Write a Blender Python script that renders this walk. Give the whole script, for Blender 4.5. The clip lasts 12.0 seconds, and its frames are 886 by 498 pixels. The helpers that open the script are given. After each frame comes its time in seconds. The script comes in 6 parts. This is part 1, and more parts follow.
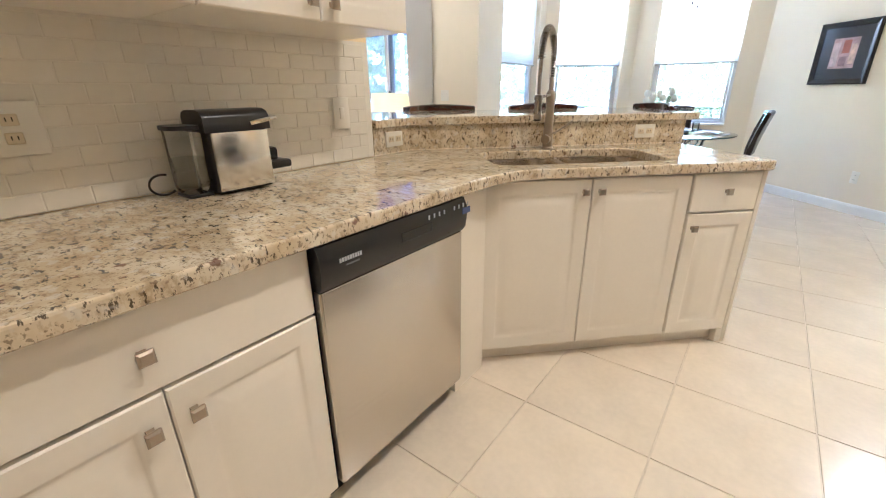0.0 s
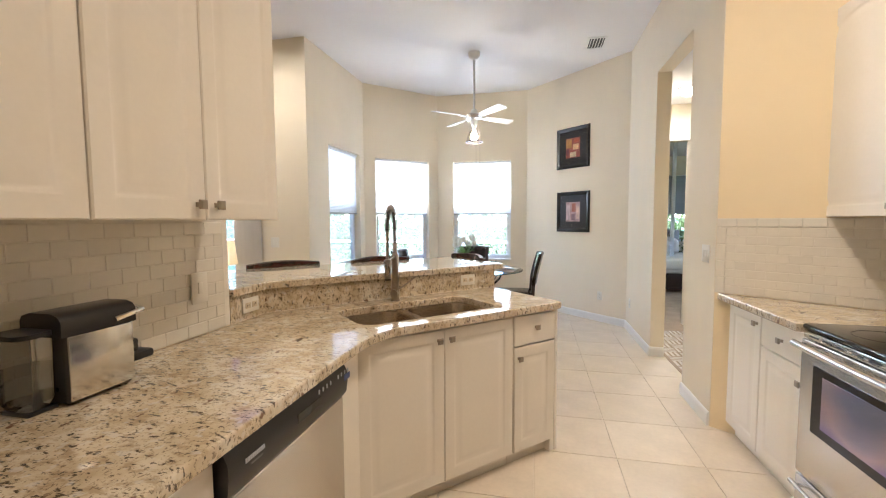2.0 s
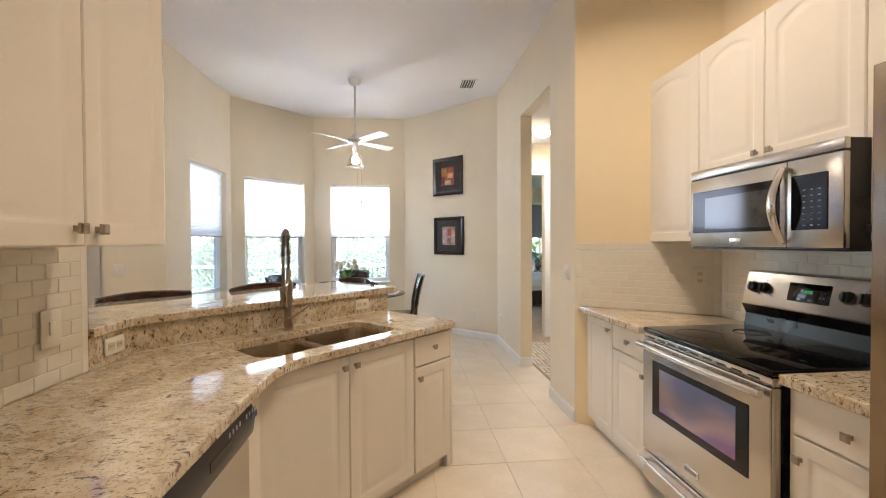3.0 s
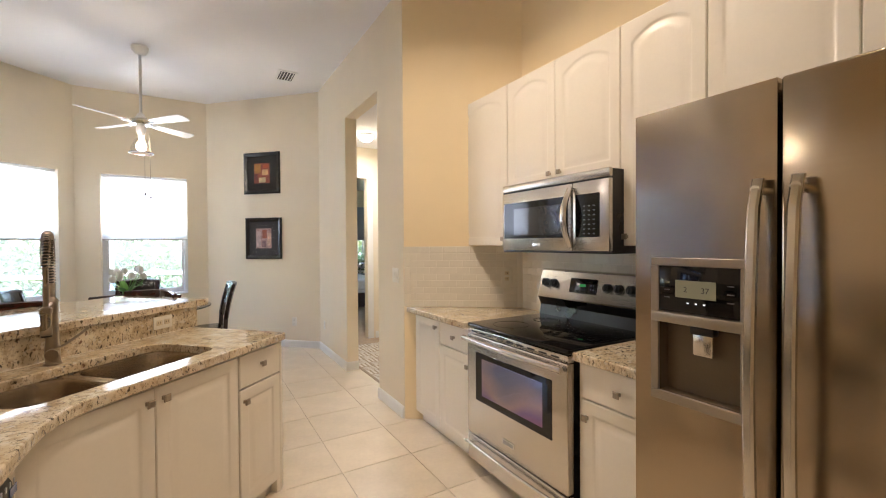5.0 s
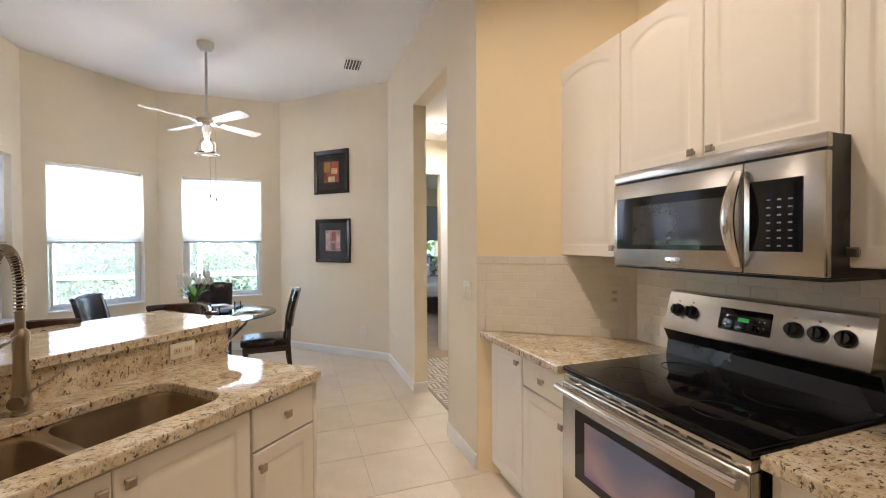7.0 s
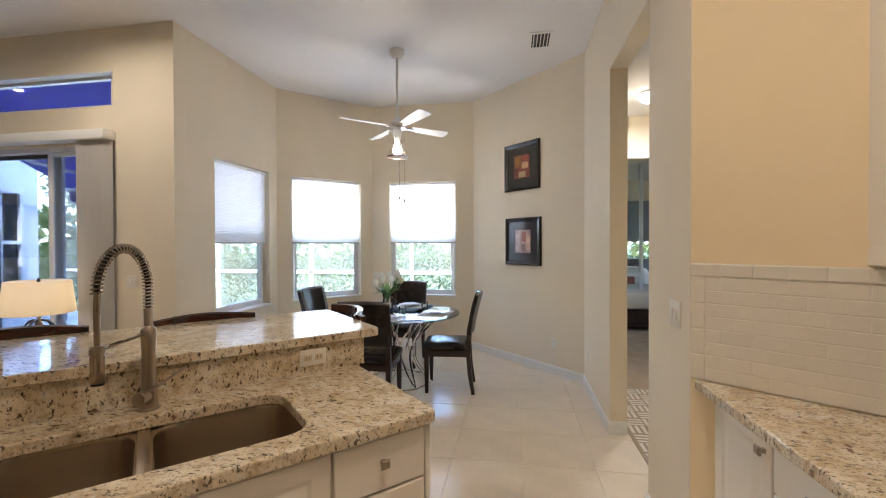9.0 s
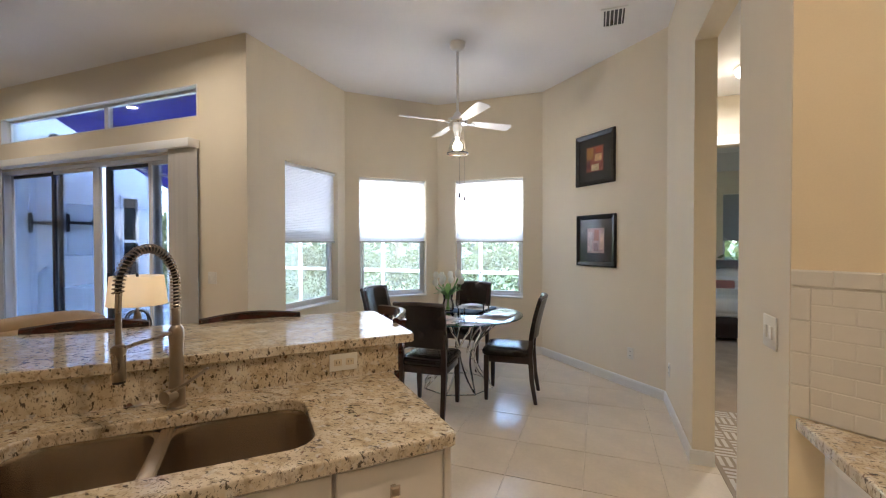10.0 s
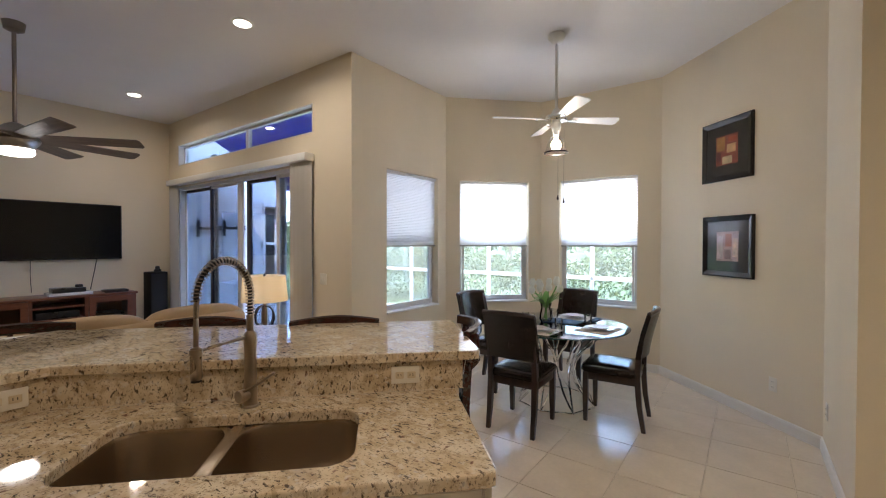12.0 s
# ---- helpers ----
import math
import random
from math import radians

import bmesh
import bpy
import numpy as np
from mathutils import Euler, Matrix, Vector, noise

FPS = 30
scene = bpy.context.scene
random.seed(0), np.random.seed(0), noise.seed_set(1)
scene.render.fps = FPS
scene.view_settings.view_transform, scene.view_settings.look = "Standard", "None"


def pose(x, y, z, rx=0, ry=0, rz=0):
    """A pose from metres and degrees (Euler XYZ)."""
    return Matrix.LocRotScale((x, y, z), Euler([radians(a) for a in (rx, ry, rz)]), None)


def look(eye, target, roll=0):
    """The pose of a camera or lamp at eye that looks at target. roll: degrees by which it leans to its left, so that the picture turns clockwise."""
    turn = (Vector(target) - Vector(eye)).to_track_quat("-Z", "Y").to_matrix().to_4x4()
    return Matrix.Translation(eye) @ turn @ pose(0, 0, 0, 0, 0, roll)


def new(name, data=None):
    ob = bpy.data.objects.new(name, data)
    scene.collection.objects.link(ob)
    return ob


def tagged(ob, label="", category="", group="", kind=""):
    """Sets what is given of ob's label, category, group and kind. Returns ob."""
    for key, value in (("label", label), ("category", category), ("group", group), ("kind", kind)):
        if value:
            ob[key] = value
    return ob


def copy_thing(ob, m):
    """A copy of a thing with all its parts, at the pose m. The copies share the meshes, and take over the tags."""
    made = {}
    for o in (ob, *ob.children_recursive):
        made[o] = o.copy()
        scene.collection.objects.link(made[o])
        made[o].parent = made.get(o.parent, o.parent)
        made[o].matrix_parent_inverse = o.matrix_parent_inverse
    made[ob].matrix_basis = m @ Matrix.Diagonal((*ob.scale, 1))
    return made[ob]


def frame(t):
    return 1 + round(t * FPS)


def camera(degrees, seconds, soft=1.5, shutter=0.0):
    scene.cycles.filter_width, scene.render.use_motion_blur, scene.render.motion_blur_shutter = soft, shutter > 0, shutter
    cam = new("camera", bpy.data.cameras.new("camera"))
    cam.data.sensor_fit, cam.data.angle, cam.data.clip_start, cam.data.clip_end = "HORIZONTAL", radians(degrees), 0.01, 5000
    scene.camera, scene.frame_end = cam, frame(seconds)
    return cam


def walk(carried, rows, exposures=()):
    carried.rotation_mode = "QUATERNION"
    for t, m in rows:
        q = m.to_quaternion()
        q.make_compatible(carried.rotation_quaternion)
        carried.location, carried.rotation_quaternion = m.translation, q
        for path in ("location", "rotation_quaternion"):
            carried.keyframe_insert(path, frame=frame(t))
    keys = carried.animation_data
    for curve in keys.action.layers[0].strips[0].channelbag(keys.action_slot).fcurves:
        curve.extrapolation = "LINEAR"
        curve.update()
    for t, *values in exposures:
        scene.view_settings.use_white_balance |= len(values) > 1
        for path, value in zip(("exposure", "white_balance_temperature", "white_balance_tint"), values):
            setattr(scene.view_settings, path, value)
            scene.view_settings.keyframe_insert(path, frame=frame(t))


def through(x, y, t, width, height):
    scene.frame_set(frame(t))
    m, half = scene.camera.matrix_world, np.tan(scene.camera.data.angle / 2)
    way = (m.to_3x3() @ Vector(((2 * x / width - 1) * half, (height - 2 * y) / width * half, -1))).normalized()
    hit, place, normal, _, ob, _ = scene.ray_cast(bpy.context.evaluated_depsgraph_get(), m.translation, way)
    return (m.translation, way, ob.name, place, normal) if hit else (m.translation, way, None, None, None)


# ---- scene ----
cam = camera(93.5, 12.0, 1.1)
PATH = [
    (0, (0.105, 0.158, 1.21), (-1.026, 1.645, 0.496), -0.6),
    (0.5, (0.104, 0.113, 1.324), (-0.979, 1.718, 0.823), -0.5),
    (1, (0.071, 0.05, 1.377), (-0.85, 1.792, 1.034), -0.3),
    (1.5, (0.042, -0.018, 1.389), (-0.656, 1.843, 1.167), -0.3),
    (2, (0.0, -0.085, 1.397), (-0.428, 1.864, 1.26), -0.3),
    (2.5, (-0.065, -0.129, 1.405), (-0.198, 1.866, 1.334), -0.3),
    (3, (-0.167, -0.16, 1.408), (0.025, 1.83, 1.377), -0.3),
    (3.5, (-0.261, -0.189, 1.412), (0.244, 1.746, 1.387), -0.4),
    (3.7, (-0.275, -0.194, 1.415), (0.332, 1.712, 1.393), -0.3),
    (5.3, (-0.282, -0.05, 1.426), (0.755, 1.659, 1.396), -0.4),
    (5.5, (-0.242, -0.004, 1.428), (0.792, 1.707, 1.396), -0.4),
    (6, (-0.13, 0.147, 1.447), (0.876, 1.875, 1.413), -0.4),
    (6.5, (-0.041, 0.319, 1.462), (0.839, 2.115, 1.425), -0.4),
    (7, (0.053, 0.499, 1.488), (0.725, 2.382, 1.454), -0.3),
    (7.5, (0.153, 0.645, 1.493), (0.584, 2.598, 1.46), -0.2),
    (7.7, (0.206, 0.688, 1.492), (0.516, 2.664, 1.471), -0.2),
    (9.3, (0.467, 1.123, 1.483), (0.016, 3.07, 1.455), -0.2),
    (9.5, (0.497, 1.165, 1.484), (-0.03, 3.094, 1.455), -0.2),
    (10, (0.563, 1.259, 1.49), (-0.133, 3.133, 1.46), -0.1),
    (10.5, (0.617, 1.328, 1.498), (-0.227, 3.141, 1.469), -0.0),
    (11, (0.659, 1.376, 1.514), (-0.317, 3.122, 1.483), -0.1),
    (11.5, (0.686, 1.419, 1.53), (-0.403, 3.097, 1.501), 0.0),
    (12, (0.709, 1.457, 1.537), (-0.475, 3.068, 1.509), 0.1),
]
EXPOSURES = [(0, 5.94, 5150, 9), (1.5, 5.74, 5450, 11), (3.0, 5.38, 5950, 14), (5.5, 5.33, 6050, 14), (6.5, 5.25, 5950, 14), (7.5, 5.16, 5900, 15), (9.5, 4.86, 5950, 14), (12, 4.65, 6050, 15)]
walk(cam, [(t, look(eye, target, roll)) for t, eye, target, roll in PATH], EXPOSURES)


# ---- sky and sun ----
world = bpy.data.worlds.new("sky")
world.use_nodes = True
scene.world = world
wn = world.node_tree.nodes
sky = wn.new("ShaderNodeTexSky")
sky.sky_type = "NISHITA"
sky.sun_disc = False
sky.sun_elevation, sky.sun_rotation = radians(54), radians(160)
world.node_tree.links.new(sky.outputs[0], wn["Background"].inputs[0])
wn["Background"].inputs[1].default_value = 0.09
sun_data = bpy.data.lights.new("sun", "SUN")
sun_data.energy, sun_data.angle, sun_data.color = 0.6, radians(0.5), (1.0, 0.95, 0.86)
sun = new("sun", sun_data)
sun.matrix_world = look((0, 0, 0), (-0.20, 0.55, -0.81))


def lamp(name, kind, place, power, colour, size=0.12, spread=None):
    data = bpy.data.lights.new(name, kind)
    data.energy, data.color = power, colour
    if kind == "AREA":
        data.shape, data.size = "DISK", size
        if spread:
            data.spread = radians(spread)
    else:
        data.shadow_soft_size = size
    ob = new(name, data)
    ob.location = place
    return ob


WARM = (1.0, 0.78, 0.55)
SOFT = (1.0, 0.88, 0.73)
CEIL = 3.485
KITCHEN_CANS = ((0.75, 0.55, 0.17), (0.65, 1.85, 0.56), (0.20, -0.9, 0.12))
ROOM_CANS = ((-2.93, 3.4, 0.62), (-5.83, 3.49, 0.30))
for cx, cy, power in KITCHEN_CANS:
    lamp("can_lamp", "AREA", (cx, cy, CEIL - 0.012), power, WARM, 0.13, 140)
for cx, cy, power in ROOM_CANS:
    lamp("can_lamp", "AREA", (cx, cy, CEIL - 0.012), power, (1.0, 0.84, 0.64), 0.13, 165)
lamp("fan_bulb_lamp", "POINT", (-0.76, 5.245, 2.455), 1.05, SOFT, 0.062)
lamp("room_fan_lamp", "AREA", (-4.56, 2.2, 2.305), 0.18, (1.0, 0.95, 0.88), 0.14)
lamp("table_lamp_bulb", "POINT", (-3.56, 3.98, 1.06), 0.06, WARM, 0.04)
lamp("hall_lamp", "AREA", (1.66, 5.14, 2.762), 0.75, (1.0, 0.96, 0.91), 0.16)


# daylight behind the drawn part of each nook shade
for place, turn, power in (((-0.873, 7.045, 1.98), 180, 0.48), ((-2.177, 6.545, 1.98), 225, 0.43), ((-2.688, 5.33, 1.98), 270, 0.07)):
    data = bpy.data.lights.new("shade_daylight", "AREA")
    data.shape, data.size, data.size_y, data.energy, data.color = "RECTANGLE", 0.84, 0.70, power, (0.90, 0.93, 1.0)
    new("shade_daylight", data).matrix_world = pose(*place, 90, 0, turn)


# ---- materials ----
def node_mat(name):
    m = bpy.data.materials.new(name)
    m.use_nodes = True
    nt = m.node_tree
    return m, nt, nt.nodes["Principled BSDF"]


def ramp(nt, src, stops):
    r = nt.nodes.new("ShaderNodeValToRGB")
    e = r.color_ramp.elements
    while len(e) < len(stops):
        e.new(0.5)
    for k, (p, c) in enumerate(stops):
        e[k].position, e[k].color = p, (*c, 1)
    nt.links.new(src, r.inputs[0])
    return r.outputs[0]


def tex(nt, kind, scale, stretch=None, detail=4.0, rough=0.55, coord="Object"):
    tc = nt.nodes.new("ShaderNodeTexCoord")
    src = tc.outputs[coord]
    if stretch:
        mp = nt.nodes.new("ShaderNodeMapping")
        mp.inputs["Scale"].default_value = stretch
        nt.links.new(src, mp.inputs[0])
        src = mp.outputs[0]
    n = nt.nodes.new("ShaderNodeTexNoise" if kind == "noise" else "ShaderNodeTexVoronoi")
    n.inputs["Scale"].default_value = scale
    if kind == "noise":
        n.inputs["Detail"].default_value = detail
        n.inputs["Roughness"].default_value = rough
    nt.links.new(src, n.inputs["Vector"])
    return n


def blend(nt, a, b, fac, mode="MIX"):
    m = nt.nodes.new("ShaderNodeMix")
    m.data_type, m.blend_type = "RGBA", mode
    for sock, v in ((m.inputs[0], fac), (m.inputs[6], a), (m.inputs[7], b)):
        if isinstance(v, (int, float)):
            sock.default_value = v
        elif isinstance(v, tuple):
            sock.default_value = (*v, 1)
        else:
            nt.links.new(v, sock)
    return m.outputs[2]


def relief(nt, bsdf, height, strength, distance=0.002):
    b = nt.nodes.new("ShaderNodeBump")
    b.inputs["Strength"].default_value, b.inputs["Distance"].default_value = strength, distance
    nt.links.new(height, b.inputs["Height"])
    nt.links.new(b.outputs[0], bsdf.inputs["Normal"])


def surf(name, colour, rough=0.5, metal=0.0, vary=0.08, scale=3.0, bump=0.1, fine=120.0, stretch=None, random_tone=0.0, coat=0.0, spec=0.5):
    """Paint, plaster, leather, metal and the like: a tone that drifts at a large scale, wear at a small one, and fine relief."""
    m, nt, b = node_mat(name)
    big = tex(nt, "noise", scale, stretch)
    small = tex(nt, "noise", fine, stretch, 3.0)
    lo = tuple(c * (1 - vary) for c in colour)
    hi = tuple(min(1.0, c * (1 + vary * 0.7)) for c in colour)
    col = ramp(nt, big.outputs[0], [(0.3, lo), (0.7, hi)])
    col = blend(nt, col, ramp(nt, small.outputs[0], [(0.3, (0.86,) * 3), (0.65, (1.0,) * 3)]), min(1.0, vary * 4), "MULTIPLY")
    if random_tone:
        oi = nt.nodes.new("ShaderNodeObjectInfo")
        col = blend(nt, col, ramp(nt, oi.outputs["Random"], [(0.0, (1 - random_tone,) * 3), (1.0, (1.0,) * 3)]), 1.0, "MULTIPLY")
    nt.links.new(col, b.inputs["Base Color"])
    rr = nt.nodes.new("ShaderNodeMapRange")
    rr.inputs[3].default_value, rr.inputs[4].default_value = max(0.02, rough * 0.82), min(1.0, rough * 1.2)
    nt.links.new(big.outputs[0], rr.inputs[0])
    nt.links.new(rr.outputs[0], b.inputs["Roughness"])
    b.inputs["Metallic"].default_value = metal
    b.inputs["Coat Weight"].default_value = coat
    b.inputs["Coat Roughness"].default_value = max(0.03, rough * 0.85)
    b.inputs["Specular IOR Level"].default_value = spec
    if bump:
        relief(nt, b, small.outputs[0], bump)
    return m


def granite():
    m, nt, b = node_mat("granite")
    cloud = tex(nt, "noise", 9.0, None, 5.0)
    base = ramp(nt, cloud.outputs[0], [(0.32, (0.54, 0.43, 0.27)), (0.5, (0.67, 0.56, 0.385)), (0.66, (0.77, 0.69, 0.53))])
    grain = tex(nt, "noise", 26.0, (1.0, 1.7, 1.0), 5.0, 0.65)
    base = blend(nt, base, (0.34, 0.235, 0.13), ramp(nt, grain.outputs[0], [(0.51, (0.0,) * 3), (0.62, (0.55,) * 3)]))
    fleck = tex(nt, "noise", 42.0, (1.0, 2.2, 1.0), 3.5, 0.62)
    base = blend(nt, base, (0.048, 0.034, 0.026), ramp(nt, fleck.outputs[0], [(0.588, (0.0,) * 3), (0.632, (0.9,) * 3)]))
    grit = tex(nt, "noise", 95.0, (1.5, 1.0, 1.0), 2.0, 0.6)
    base = blend(nt, base, (0.13, 0.085, 0.055), ramp(nt, grit.outputs[0], [(0.585, (0.0,) * 3), (0.645, (0.62,) * 3)]))
    red = tex(nt, "noise", 17.0, (1.6, 1.0, 1.0), 3.0, 0.55)
    base = blend(nt, base, (0.17, 0.085, 0.055), ramp(nt, red.outputs[0], [(0.66, (0.0,) * 3), (0.70, (0.9,) * 3)]))
    pale = tex(nt, "noise", 33.0, None, 2.0, 0.5)
    base = blend(nt, base, (0.76, 0.72, 0.63), ramp(nt, pale.outputs[0], [(0.60, (0.0,) * 3), (0.68, (0.5,) * 3)]))
    nt.links.new(base, b.inputs["Base Color"])
    b.inputs["Roughness"].default_value = 0.06
    b.inputs["Coat Weight"].default_value = 0.45
    b.inputs["Coat Roughness"].default_value = 0.02
    relief(nt, b, grain.outputs[0], 0.03, 0.0006)
    return m


def steel(name, colour, rough, stretch):
    """Brushed stainless steel; the brushing runs along the axis with the small stretch."""
    m, nt, b = node_mat(name)
    brush = tex(nt, "noise", 90.0, stretch, 3.0, 0.6)
    smear = tex(nt, "noise", 2.2, None, 3.0)
    col = blend(nt, ramp(nt, brush.outputs[0], [(0.3, tuple(c * 0.965 for c in colour)), (0.7, colour)]), tuple(c * 0.9 for c in colour), ramp(nt, smear.outputs[0], [(0.4, (0.0,) * 3), (0.75, (0.06,) * 3)]))
    nt.links.new(col, b.inputs["Base Color"])
    b.inputs["Metallic"].default_value = 1.0
    rr = nt.nodes.new("ShaderNodeMapRange")
    rr.inputs[3].default_value, rr.inputs[4].default_value = rough * 0.93, rough * 1.07
    nt.links.new(smear.outputs[0], rr.inputs[0])
    nt.links.new(rr.outputs[0], b.inputs["Roughness"])
    return m


def wood(name, dark, light, rough=0.35, stretch=(14.0, 14.0, 1.2), coat=0.2):
    m, nt, b = node_mat(name)
    g = tex(nt, "noise", 3.0, stretch, 6.0, 0.6)
    nt.links.new(ramp(nt, g.outputs[0], [(0.3, dark), (0.7, light)]), b.inputs["Base Color"])
    b.inputs["Roughness"].default_value, b.inputs["Coat Weight"].default_value = rough, coat
    relief(nt, b, g.outputs[0], 0.06, 0.001)
    return m


def pane_mat(name, tint, gloss):
    """Clear sheet glass: light goes through, the surface mirrors a little."""
    m = bpy.data.materials.new(name)
    m.use_nodes = True
    nt = m.node_tree
    nt.nodes.remove(nt.nodes["Principled BSDF"])
    tr = nt.nodes.new("ShaderNodeBsdfTransparent")
    tr.inputs[0].default_value = (*tint, 1)
    gl = nt.nodes.new("ShaderNodeBsdfGlossy")
    gl.inputs["Roughness"].default_value = 0.02
    fr = nt.nodes.new("ShaderNodeFresnel")
    fr.inputs[0].default_value = 1.45
    k = nt.nodes.new("ShaderNodeMath")
    k.operation, k.use_clamp = "MULTIPLY", True
    k.inputs[1].default_value = gloss
    nt.links.new(fr.outputs[0], k.inputs[0])
    mx = nt.nodes.new("ShaderNodeMixShader")
    for a, bb in ((k.outputs[0], 0), (tr.outputs[0], 1), (gl.outputs[0], 2)):
        nt.links.new(a, mx.inputs[bb])
    nt.links.new(mx.outputs[0], nt.nodes["Material Output"].inputs[0])
    return m


def cloth_mat(name, colour, through, weave=90.0, stretch=None):
    """Thin cloth that lets part of the light through."""
    m, nt, b = node_mat(name)
    w = tex(nt, "noise", weave, stretch, 2.0)
    col = ramp(nt, w.outputs[0], [(0.35, tuple(c * 0.93 for c in colour)), (0.65, colour)])
    nt.links.new(col, b.inputs["Base Color"])
    b.inputs["Roughness"].default_value = 0.9
    relief(nt, b, w.outputs[0], 0.15, 0.001)
    tl = nt.nodes.new("ShaderNodeBsdfTranslucent")
    nt.links.new(col, tl.inputs[0])
    mx = nt.nodes.new("ShaderNodeMixShader")
    mx.inputs[0].default_value = through
    nt.links.new(b.outputs[0], mx.inputs[1])
    nt.links.new(tl.outputs[0], mx.inputs[2])
    nt.links.new(mx.outputs[0], nt.nodes["Material Output"].inputs[0])
    return m


def glow_mat(name, colour, power):
    m, nt, b = node_mat(name)
    b.inputs["Base Color"].default_value = (*colour, 1)
    b.inputs["Emission Color"].default_value = (*colour, 1)
    b.inputs["Emission Strength"].default_value = power
    return m


def leaf_mat(name, dark, light):
    m, nt, b = node_mat(name)
    g = nt.nodes.new("ShaderNodeNewGeometry")
    nt.links.new(ramp(nt, g.outputs["Random Per Island"], [(0.0, dark), (1.0, light)]), b.inputs["Base Color"])
    b.inputs["Roughness"].default_value = 0.6
    tl = nt.nodes.new("ShaderNodeBsdfTranslucent")
    tl.inputs[0].default_value = (*light, 1)
    mx = nt.nodes.new("ShaderNodeMixShader")
    mx.inputs[0].default_value = 0.4
    nt.links.new(b.outputs[0], mx.inputs[1])
    nt.links.new(tl.outputs[0], mx.inputs[2])
    nt.links.new(mx.outputs[0], nt.nodes["Material Output"].inputs[0])
    return m


def mesh_screen(name, cover):
    """Fine insect screen: mostly open, with pale threads that catch the light."""
    m = bpy.data.materials.new(name)
    m.use_nodes = True
    nt = m.node_tree
    nt.nodes["Principled BSDF"].inputs["Base Color"].default_value = (0.70, 0.72, 0.72, 1)
    nt.nodes["Principled BSDF"].inputs["Roughness"].default_value = 0.8
    tr = nt.nodes.new("ShaderNodeBsdfTransparent")
    mx = nt.nodes.new("ShaderNodeMixShader")
    mx.inputs[0].default_value = cover
    nt.links.new(tr.outputs[0], mx.inputs[1])
    nt.links.new(nt.nodes["Principled BSDF"].outputs[0], mx.inputs[2])
    nt.links.new(mx.outputs[0], nt.nodes["Material Output"].inputs[0])
    return m


M_SCREEN = mesh_screen("insect_screen", 0.06)
M_CREAM = surf("cream_wall_paint", (0.81, 0.720, 0.555), 0.75, vary=0.04, scale=1.3, bump=0.16, fine=170)
M_YELLOW = surf("yellow_wall_paint", (0.92, 0.77, 0.51), 0.75, vary=0.04, scale=1.3, bump=0.16, fine=170)
M_CEILING = surf("ceiling_paint", (0.83, 0.81, 0.79), 0.9, vary=0.03, scale=1.0, bump=0.3, fine=90)
M_TRIM = surf("white_trim_paint", (0.82, 0.81, 0.77), 0.4, vary=0.03, bump=0.03)
M_CAB = surf("cabinet_enamel", (0.86, 0.80, 0.69), 0.33, vary=0.03, scale=2.0, bump=0.03, fine=60, coat=0.15)
M_CABIN = surf("cabinet_gap", (0.30, 0.27, 0.22), 0.7)
M_GRANITE = granite()
M_FLOOR = surf("porcelain_floor_tile", (0.80, 0.705, 0.565), 0.2, vary=0.06, scale=5.0, bump=0.03, fine=40, random_tone=0.07, coat=0.0)
M_GROUT = surf("floor_grout", (0.73, 0.65, 0.53), 0.9, vary=0.1, bump=0.3)
M_SPLASH = surf("glazed_subway_tile", (0.87, 0.82, 0.71), 0.14, vary=0.03, scale=6.0, bump=0.04, fine=25, random_tone=0.05, coat=0.3)
M_SPLASHGROUT = surf("pale_grout", (0.86, 0.81, 0.71), 0.9, bump=0.2)
M_STEEL = steel("stainless_steel", (0.62, 0.59, 0.54), 0.26, (0.02, 0.02, 1.0))
M_FRIDGE = steel("refrigerator_steel", (0.43, 0.35, 0.255), 0.19, (0.02, 0.02, 1.0))
M_STEELH = steel("stainless_steel_bar", (0.68, 0.65, 0.60), 0.18, (1.0, 1.0, 0.05))
M_FRIDGE.node_tree.nodes["Principled BSDF"].inputs["Anisotropic"].default_value = 0.4
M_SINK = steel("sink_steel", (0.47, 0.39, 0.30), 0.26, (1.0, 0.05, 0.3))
M_NICKEL = surf("brushed_nickel", (0.42, 0.36, 0.29), 0.28, 1.0, vary=0.05, bump=0.03)
M_CHROME = surf("chrome", (0.82, 0.82, 0.82), 0.06, 1.0, vary=0.02, bump=0.0)
M_BLACK = surf("black_plastic", (0.012, 0.012, 0.013), 0.28, vary=0.1, bump=0.03)
M_BLACKGLASS = surf("black_glass", (0.005, 0.005, 0.006), 0.05, vary=0.1, bump=0.0, spec=0.4)
M_MWGLASS = surf("oven_window_glass", (0.030, 0.030, 0.034), 0.06, vary=0.2, bump=0.0, coat=0.6)
M_TVSCREEN = surf("tv_screen", (0.004, 0.004, 0.005), 0.18, vary=0.1, bump=0.0, spec=0.25)
M_LEATHER = surf("dark_leather", (0.016, 0.010, 0.009), 0.2, vary=0.2, scale=6, bump=0.25, fine=180, spec=0.4)
M_DARKWOOD = wood("espresso_wood", (0.012, 0.006, 0.004), (0.035, 0.015, 0.009), 0.3)
M_CHERRY = wood("cherry_wood", (0.10, 0.028, 0.012), (0.19, 0.058, 0.025), 0.35, (1.2, 14.0, 14.0))
M_STOOL = wood("mahogany_stain", (0.022, 0.006, 0.004), (0.060, 0.016, 0.010), 0.22, (1.2, 14.0, 14.0), 0.4)
M_GLASS = pane_mat("window_glass", (0.94, 0.97, 0.96), 0.45)
M_DOORGLASS = pane_mat("tinted_door_glass", (0.80, 0.86, 0.95), 0.7)
